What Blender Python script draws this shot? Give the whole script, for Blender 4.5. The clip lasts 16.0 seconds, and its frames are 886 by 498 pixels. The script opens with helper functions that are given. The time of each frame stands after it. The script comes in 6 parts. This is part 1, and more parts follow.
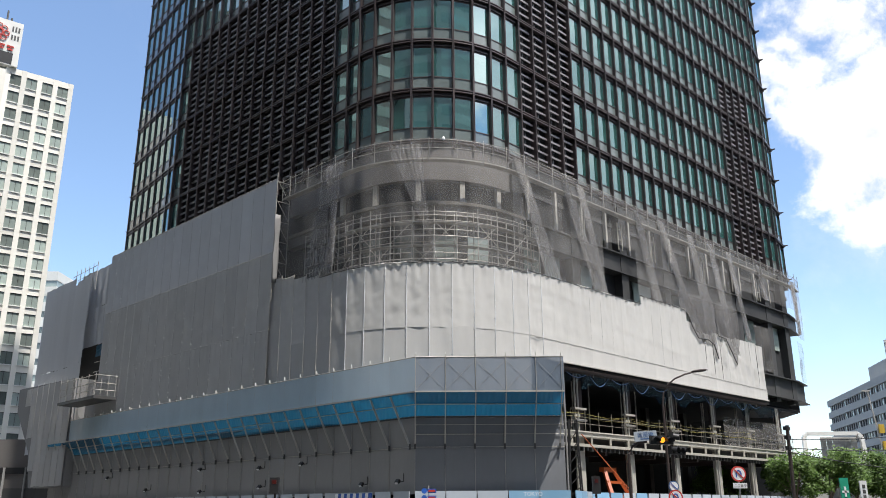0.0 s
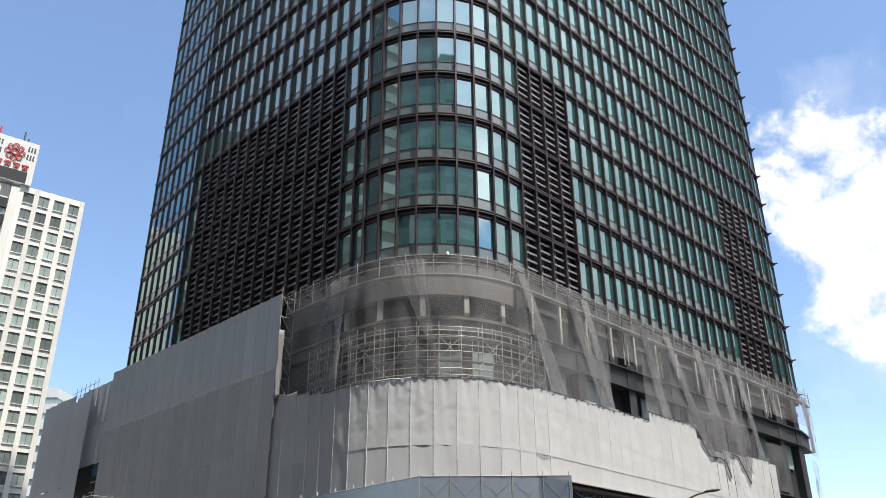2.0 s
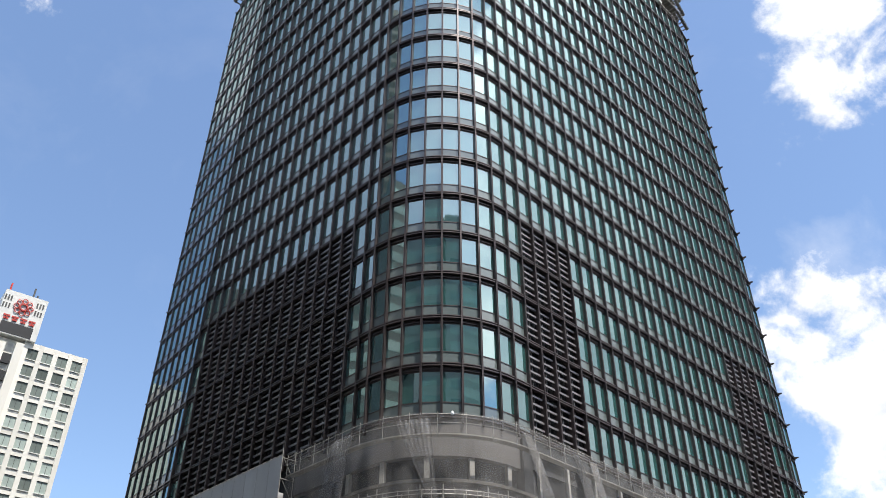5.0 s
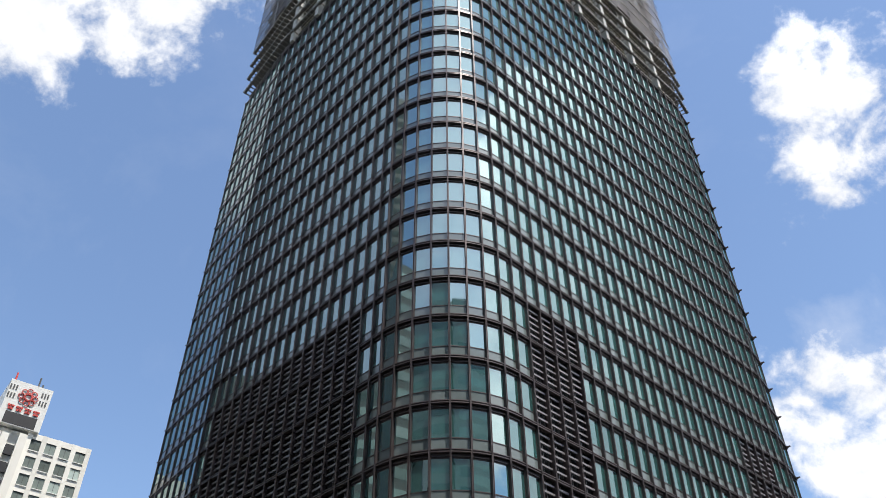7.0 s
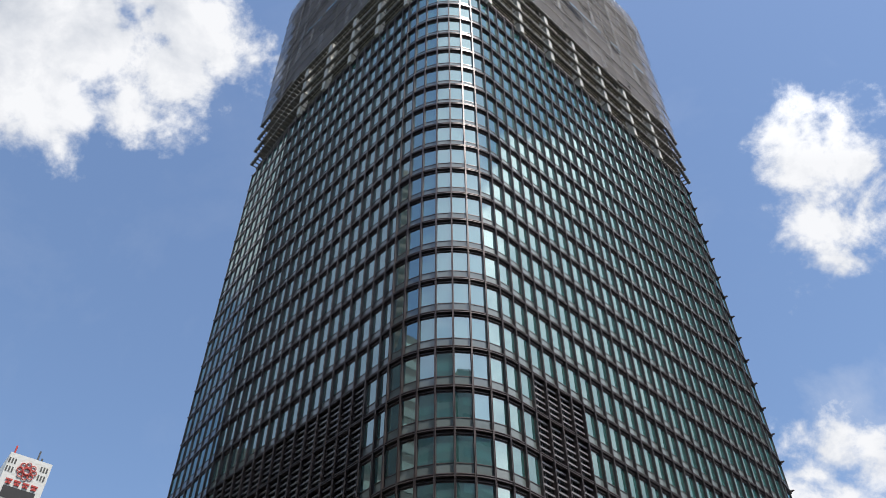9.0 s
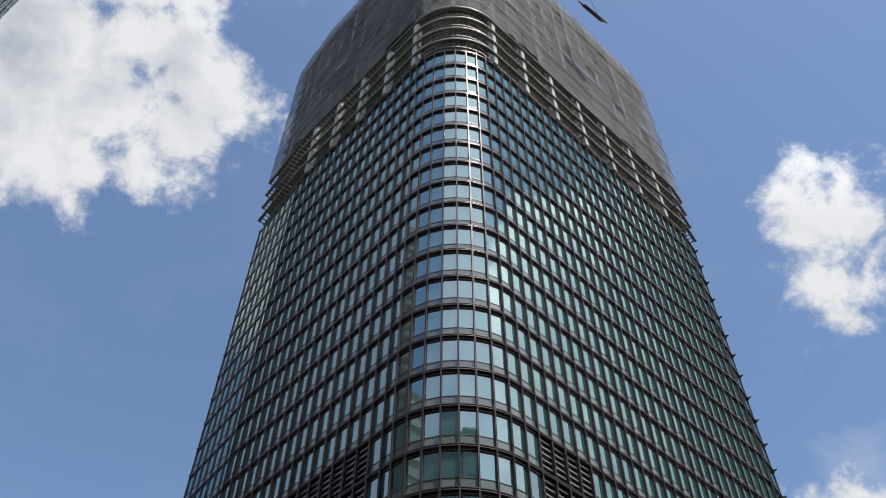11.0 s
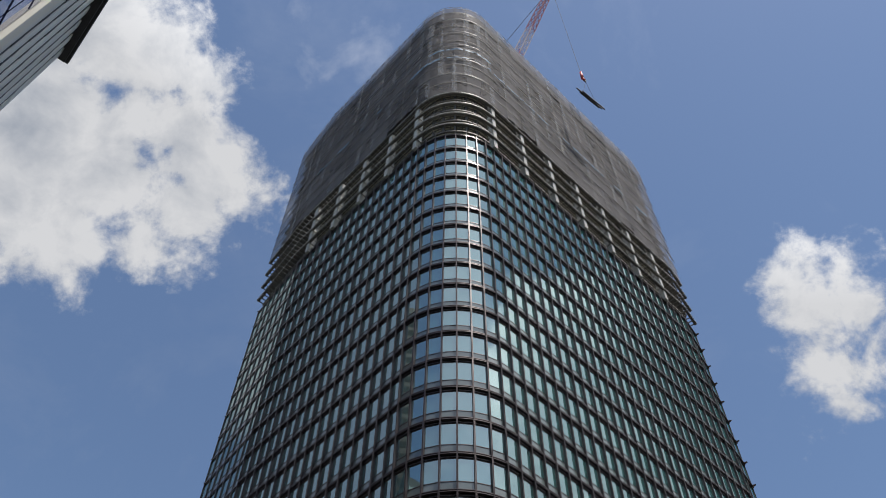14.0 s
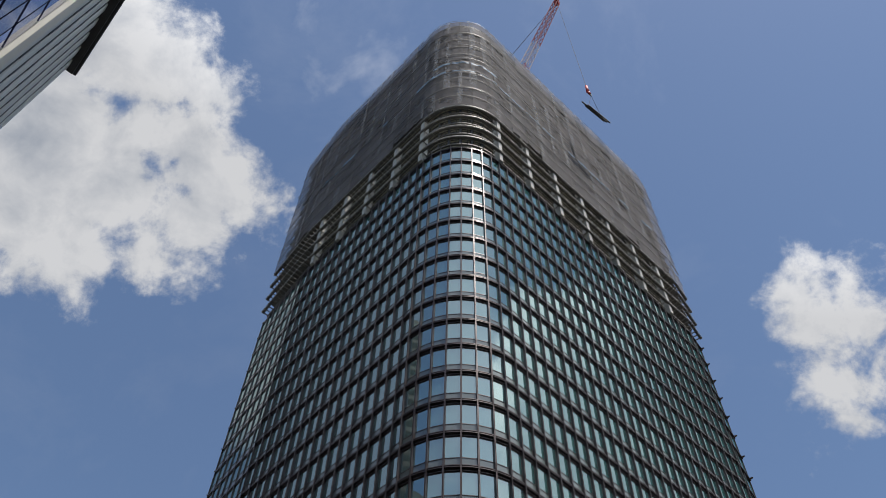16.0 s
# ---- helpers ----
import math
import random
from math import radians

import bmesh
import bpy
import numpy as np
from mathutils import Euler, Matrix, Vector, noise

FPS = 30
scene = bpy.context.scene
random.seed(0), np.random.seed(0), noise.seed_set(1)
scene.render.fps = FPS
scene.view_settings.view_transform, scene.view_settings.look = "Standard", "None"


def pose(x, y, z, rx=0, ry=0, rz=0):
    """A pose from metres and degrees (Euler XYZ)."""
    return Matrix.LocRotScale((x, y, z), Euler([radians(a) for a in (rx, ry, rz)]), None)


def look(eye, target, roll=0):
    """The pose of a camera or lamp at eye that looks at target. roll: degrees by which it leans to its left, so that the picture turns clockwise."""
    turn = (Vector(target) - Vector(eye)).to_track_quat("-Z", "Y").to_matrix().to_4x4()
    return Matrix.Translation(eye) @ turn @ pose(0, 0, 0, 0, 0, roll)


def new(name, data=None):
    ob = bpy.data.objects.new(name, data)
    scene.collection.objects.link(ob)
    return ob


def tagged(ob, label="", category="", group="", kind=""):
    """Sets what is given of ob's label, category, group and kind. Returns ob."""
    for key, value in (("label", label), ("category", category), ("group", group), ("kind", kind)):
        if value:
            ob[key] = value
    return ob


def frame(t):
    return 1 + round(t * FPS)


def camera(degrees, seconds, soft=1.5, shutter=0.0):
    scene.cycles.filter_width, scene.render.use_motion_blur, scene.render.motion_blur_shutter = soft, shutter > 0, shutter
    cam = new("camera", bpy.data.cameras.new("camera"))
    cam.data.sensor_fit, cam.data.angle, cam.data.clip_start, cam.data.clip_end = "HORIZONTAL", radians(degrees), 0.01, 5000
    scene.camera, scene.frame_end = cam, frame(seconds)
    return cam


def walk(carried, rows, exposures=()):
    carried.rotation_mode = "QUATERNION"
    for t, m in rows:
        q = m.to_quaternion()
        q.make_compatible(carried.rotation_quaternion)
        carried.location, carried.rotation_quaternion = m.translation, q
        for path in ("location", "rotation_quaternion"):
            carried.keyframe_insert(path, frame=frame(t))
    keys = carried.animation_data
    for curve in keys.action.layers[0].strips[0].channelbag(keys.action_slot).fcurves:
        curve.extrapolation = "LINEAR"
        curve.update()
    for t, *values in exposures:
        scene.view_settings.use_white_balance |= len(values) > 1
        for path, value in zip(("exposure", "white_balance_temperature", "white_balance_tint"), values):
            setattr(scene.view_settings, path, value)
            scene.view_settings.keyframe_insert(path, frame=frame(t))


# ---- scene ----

# ---------------------------------------------------------------- camera
EYE = (0.0, 0.0, 1.6)
TURNS = [(0.0, 107.330, 0.266, 0.083), (0.5, 109.385, 0.360, 0.115), (1.0, 111.470, 0.267, 0.188), (1.5, 113.488, 0.305, 0.313),
         (2.0, 115.215, 0.297, 0.414), (2.5, 116.818, 0.259, 0.506), (3.0, 118.584, 0.158, 0.484), (3.5, 120.534, -0.018, 0.414),
         (4.0, 122.563, -0.062, 0.415), (6.5, 130.361, 0.099, 1.248), (7.0, 131.776, 0.219, 1.435), (7.5, 133.016, 0.145, 1.569),
         (8.0, 134.159, 0.138, 1.665), (8.5, 135.371, 0.109, 1.663), (9.0, 136.582, 0.109, 1.762), (11.5, 141.648, -0.533, 1.846),
         (12.0, 142.999, -0.647, 1.819), (12.5, 144.132, -0.670, 1.594), (13.0, 144.870, -0.589, 1.563), (13.5, 145.495, -0.618, 1.468),
         (14.0, 146.055, -0.618, 1.467), (14.5, 146.423, -0.766, 1.393), (15.0, 146.735, -0.824, 1.478), (15.5, 146.720, -0.948, 1.530),
         (16.0, 146.923, -1.059, 1.405)]
cam = camera(56.0, 16.0, soft=0.75)
walk(cam, [(t, pose(*EYE, rx, ry, rz)) for t, rx, ry, rz in TURNS],
     exposures=[(0.0, 0.72), (4.0, 0.70), (9.0, 0.32), (12.0, 0.0), (16.0, -0.25)])

# ---------------------------------------------------------------- world and sun
SUN_EL, SUN_SIDE = radians(68), radians(44)       # side: turned from straight behind the camera towards its right
sun_dir = Vector((math.sin(SUN_SIDE) * math.cos(SUN_EL), -math.cos(SUN_SIDE) * math.cos(SUN_EL), math.sin(SUN_EL)))
sun = new("sun", bpy.data.lights.new("sun", "SUN"))
sun.data.energy, sun.data.angle, sun.data.color = 4.3, radians(0.6), (1.0, 0.95, 0.88)
sun.matrix_world = look(sun_dir * 300, (0, 0, 0))

world = bpy.data.worlds.new("sky")
scene.world = world
world.use_nodes = True
wt = world.node_tree
wt.nodes.clear()


def wn(kind, **props):
    n = wt.nodes.new(kind)
    for k, v in props.items():
        n.inputs[k].default_value = v
    return n


def wmath(op, a, b=None, clamp=False):
    n = wt.nodes.new("ShaderNodeMath")
    n.operation, n.use_clamp = op, clamp
    for i, v in enumerate((a, b)):
        if v is None:
            continue
        if isinstance(v, (int, float)):
            n.inputs[i].default_value = v
        else:
            wt.links.new(v, n.inputs[i])
    return n.outputs[0]


sky = wt.nodes.new("ShaderNodeTexSky")
sky.sky_type, sky.sun_disc = "NISHITA", False
sky.sun_elevation, sky.sun_rotation = SUN_EL, math.pi - SUN_SIDE
sky.air_density, sky.dust_density, sky.ozone_density, sky.altitude = 1.0, 0.5, 2.0, 20
coord = wt.nodes.new("ShaderNodeTexCoord")
way = coord.outputs["Generated"]
lumps = wn("ShaderNodeTexNoise", Scale=13.0, Detail=8.0, Roughness=0.6, Distortion=0.25)
wisps = wn("ShaderNodeTexNoise", Scale=42.0, Detail=6.0, Roughness=0.62)
toward = wt.nodes.new("ShaderNodeVectorMath")        # the same noise a little way towards the sun, for the clouds' lit and shaded sides
toward.operation = "ADD"
toward.inputs[1].default_value = sun_dir * 0.028
wt.links.new(way, toward.inputs[0])
lumps_sun = wn("ShaderNodeTexNoise", Scale=13.0, Detail=5.0, Roughness=0.55, Distortion=0.25)
wt.links.new(toward.outputs[0], lumps_sun.inputs["Vector"])
thin = wn("ShaderNodeTexNoise", Scale=3.2, Detail=8.0, Roughness=0.62, Distortion=0.6)
for n in (lumps, wisps, thin):
    wt.links.new(way, n.inputs["Vector"])

# clouds as heads: azimuth from straight ahead, elevation and radius, in degrees
BIG_CLOUD = [(-59, 57, 6.0), (-54, 61, 5.0), (-46.6, 62, 3.8), (-38.6, 62.2, 2.6), (-50.7, 53.3, 6.4), (-42.9, 54.8, 4.8), (-36.9, 58, 4.0),
             (-31.4, 58.9, 2.3), (-28.8, 57, 2.3), (-25.2, 57.2, 1.6), (-33.8, 54.7, 3.6), (-30.2, 53.4, 1.4), (-35.6, 51.8, 2.1),
             (-42.6, 49.8, 3.2), (-44.6, 46.9, 1.9), (-47.7, 49.2, 4.6), (-58, 49.5, 8.0)]
SIDE_CLOUD = [(33.8, 48.5, 2.1), (37.8, 48, 1.5), (33.6, 46.2, 2.4), (37, 45.3, 1.9), (33.5, 42.8, 2.1), (32.8, 40.4, 1.5), (31, 39.2, 0.7), (36.4, 42.8, 1.8), (33.2, 44.5, 1.9)]
LOW_CLOUD = [(25.3, 31.2, 0.9), (24.6, 28.6, 2.1), (26.5, 29.4, 2.0), (29.5, 28.2, 2.3), (25.8, 26.6, 2.3), (27.2, 23.8, 2.9), (30.7, 25.9, 2.6), (27.6, 20.2, 2.6), (29.8, 21.9, 4.0),
             (31.1, 29.3, 1.2), (29.5, 17.8, 2.5), (36, 26, 5.0), (38, 17, 5.0)]
# out of the camera's sight; added for the glass faces to reflect
UNSEEN_CLOUDS = [(80, 31, 23), (122, 38, 12), (178, 22, 11), (-120, 24, 10), (-64, 12, 6), (66, 12, 8)]
GAPS = [(-40.4, 56.4, 0.8), (-38.0, 57.3, 0.4)]
# the first three lie out of sight, added to whiten the glass's reflections
HAZE = [(-84, 42, 19), (160, 46, 26), (-150, 34, 12), (-19, 68.4, 1.2), (25.4, 14.2, 1.0), (28.8, 14.8, 1.4), (29, 29, 3.0)]


def heads(spots, soft):
    """How far inside a group of round heads the sky's direction lies."""
    inside = None
    for az, el, r in spots:
        dist = wt.nodes.new("ShaderNodeVectorMath")
        dist.operation = "DISTANCE"
        wt.links.new(way, dist.inputs[0])
        a, e = radians(az), radians(el)
        dist.inputs[1].default_value = (math.sin(a) * math.cos(e), math.cos(a) * math.cos(e), math.sin(e))
        h = wmath("DIVIDE", wmath("SUBTRACT", radians(r), dist.outputs["Value"]), soft)
        if inside is None:
            inside = h
        else:
            inside = wmath("SMOOTH_MAX", inside, h)
            inside.node.inputs[2].default_value = 0.3
    return inside


def centred(n, k):
    return wmath("MULTIPLY", wmath("SUBTRACT", n.outputs["Fac"], 0.5), k)


body = heads(BIG_CLOUD + SIDE_CLOUD + LOW_CLOUD + UNSEEN_CLOUDS, 0.05)
gap = wmath("MULTIPLY", wmath("ADD", heads(GAPS, 0.03), 0.5, clamp=True), 1.25)
torn = wmath("ADD", centred(lumps, 3.0), centred(wisps, 1.3))
dens = wmath("SUBTRACT", wmath("ADD", wmath("MINIMUM", body, 1.3), torn), gap)
edge = wmath("MULTIPLY", wmath("ADD", dens, 0.32), 1.12, clamp=True)
mask = wmath("MULTIPLY", wmath("MULTIPLY", edge, edge), wmath("SUBTRACT", 3.0, wmath("MULTIPLY", edge, 2.0)))
haze = wmath("MULTIPLY", wmath("ADD", wmath("ADD", heads(HAZE, 0.09), 0.45), centred(lumps, 2.6)), 0.26, clamp=True)
veil = wmath("MULTIPLY", wmath("MULTIPLY", wmath("SUBTRACT", thin.outputs["Fac"], 0.52), 1.1, clamp=True), 0.3)
cover = wmath("MAXIMUM", mask, wmath("MAXIMUM", wmath("MINIMUM", haze, 0.34), veil))
depth = wmath("MULTIPLY", wmath("SUBTRACT", body, 0.7), 0.62, clamp=True)
relief = wmath("MULTIPLY", wmath("SUBTRACT", lumps.outputs["Fac"], lumps_sun.outputs["Fac"]), 1.9)
shade = wmath("ADD", wmath("SUBTRACT", wmath("ADD", 0.86, relief), wmath("MULTIPLY", depth, 0.72)), centred(wisps, 0.25), clamp=True)
cloud_col = wt.nodes.new("ShaderNodeMix")
cloud_col.data_type = "RGBA"
cloud_col.inputs[6].default_value, cloud_col.inputs[7].default_value = (2.7, 2.95, 3.4, 1), (5.0, 5.05, 5.2, 1)
wt.links.new(shade, cloud_col.inputs[0])
# clouds and haze scatter forwards: brighter the nearer they lie to the sun
facing = wt.nodes.new("ShaderNodeVectorMath")
facing.operation = "DOT_PRODUCT"
facing.inputs[1].default_value = sun_dir
wt.links.new(way, facing.inputs[0])
# the gain starts past the clouds ahead and lifts those the right face reflects
glow = wmath("ADD", 1.0, wmath("MULTIPLY", wmath("MAXIMUM", wmath("SUBTRACT", facing.outputs["Value"], 0.62), 0.0), 5.0))
bright = wt.nodes.new("ShaderNodeVectorMath")
bright.operation = "SCALE"
wt.links.new(cloud_col.outputs[2], bright.inputs[0])
wt.links.new(glow, bright.inputs["Scale"])
blend = wt.nodes.new("ShaderNodeMix")
blend.data_type = "RGBA"
wt.links.new(cover, blend.inputs[0])
wt.links.new(sky.outputs[0], blend.inputs[6])
wt.links.new(bright.outputs[0], blend.inputs[7])
bg = wn("ShaderNodeBackground", Strength=0.15)
wt.links.new(blend.outputs[2], bg.inputs["Color"])
out = wt.nodes.new("ShaderNodeOutputWorld")
wt.links.new(bg.outputs[0], out.inputs["Surface"])

# ---------------------------------------------------------------- materials


def material(name, col, col2=None, rough=0.6, metal=0.0, scale=2.0, grain=30.0, bump=0.15, vary=0.12, ior=1.5, streak=0.0, alpha=1.0,
             alpha_noise=0.0, translucent=0.0, emit=None, bump_dist=0.02, tint=None, spec=0.5):
    """Procedural surface: two scales of noise between two colours, per-object variation, bump; optional weave see-through."""
    m = bpy.data.materials.new(name)
    m.use_nodes = True
    t = m.node_tree
    p = t.nodes["Principled BSDF"]
    o = t.nodes["Material Output"]
    col2 = col2 or tuple(min(1, c * 0.78) for c in col)
    co = t.nodes.new("ShaderNodeTexCoord")
    mp = t.nodes.new("ShaderNodeMapping")
    t.links.new(co.outputs["Object"], mp.inputs[0])
    if streak:
        mp.inputs["Scale"].default_value = (1, 1, 1 / streak)
    a = t.nodes.new("ShaderNodeTexNoise")
    a.inputs["Scale"].default_value, a.inputs["Detail"].default_value = scale, 5
    b = t.nodes.new("ShaderNodeTexNoise")
    b.inputs["Scale"].default_value, b.inputs["Detail"].default_value = grain, 3
    for n in (a, b):
        t.links.new(mp.outputs[0], n.inputs["Vector"])
    mix1 = t.nodes.new("ShaderNodeMath")
    mix1.operation = "MULTIPLY_ADD"
    mix1.inputs[1].default_value, mix1.inputs[2].default_value = 0.35, 0.0
    t.links.new(b.outputs["Fac"], mix1.inputs[0])
    add = t.nodes.new("ShaderNodeMath")
    add.operation = "MULTIPLY_ADD"
    add.inputs[1].default_value = 0.75
    t.links.new(a.outputs["Fac"], add.inputs[0])
    t.links.new(mix1.outputs[0], add.inputs[2])
    info = t.nodes.new("ShaderNodeObjectInfo")
    geo = t.nodes.new("ShaderNodeNewGeometry")
    rnd = t.nodes.new("ShaderNodeMath")
    rnd.operation = "ADD"
    t.links.new(info.outputs["Random"], rnd.inputs[0])
    t.links.new(geo.outputs["Random Per Island"], rnd.inputs[1])
    fr = t.nodes.new("ShaderNodeMath")
    fr.operation = "FRACT"
    t.links.new(rnd.outputs[0], fr.inputs[0])
    vr = t.nodes.new("ShaderNodeMath")
    vr.operation = "MULTIPLY_ADD"
    vr.inputs[1].default_value, vr.inputs[2].default_value = 2 * vary, 1 - vary
    t.links.new(fr.outputs[0], vr.inputs[0])
    mx = t.nodes.new("ShaderNodeMix")
    mx.data_type = "RGBA"
    mx.inputs[6].default_value, mx.inputs[7].default_value = (*col2, 1), (*col, 1)
    t.links.new(add.outputs[0], mx.inputs[0])
    hs = t.nodes.new("ShaderNodeHueSaturation")
    t.links.new(vr.outputs[0], hs.inputs["Value"])
    t.links.new(mx.outputs[2], hs.inputs["Color"])
    t.links.new(hs.outputs[0], p.inputs["Base Color"])
    p.inputs["Roughness"].default_value, p.inputs["Metallic"].default_value, p.inputs["IOR"].default_value = rough, metal, ior
    p.inputs["Specular IOR Level"].default_value = spec
    if tint:
        p.inputs["Specular Tint"].default_value = (*tint, 1)
    if bump:
        bm_ = t.nodes.new("ShaderNodeBump")
        bm_.inputs["Strength"].default_value, bm_.inputs["Distance"].default_value = bump, bump_dist
        t.links.new(add.outputs[0], bm_.inputs["Height"])
        t.links.new(bm_.outputs[0], p.inputs["Normal"])
    if emit:
        p.inputs["Emission Color"].default_value, p.inputs["Emission Strength"].default_value = (*emit[0], 1), emit[1]
    surf = p.outputs[0]
    if translucent:
        tr = t.nodes.new("ShaderNodeBsdfTranslucent")
        t.links.new(hs.outputs[0], tr.inputs["Color"])
        ms = t.nodes.new("ShaderNodeMixShader")
        ms.inputs[0].default_value = translucent
        t.links.new(surf, ms.inputs[1])
        t.links.new(tr.outputs[0], ms.inputs[2])
        surf = ms.outputs[0]
    if alpha < 1:
        tp = t.nodes.new("ShaderNodeBsdfTransparent")
        ms = t.nodes.new("ShaderNodeMixShader")
        am = t.nodes.new("ShaderNodeMath")
        am.operation, am.use_clamp = "MULTIPLY_ADD", True
        am.inputs[1].default_value, am.inputs[2].default_value = alpha_noise * 2, alpha - alpha_noise
        t.links.new(a.outputs["Fac"], am.inputs[0])
        t.links.new(am.outputs[0], ms.inputs[0])
        t.links.new(tp.outputs[0], ms.inputs[1])
        t.links.new(surf, ms.inputs[2])
        surf = ms.outputs[0]
    t.links.new(surf, o.inputs["Surface"])
    return m


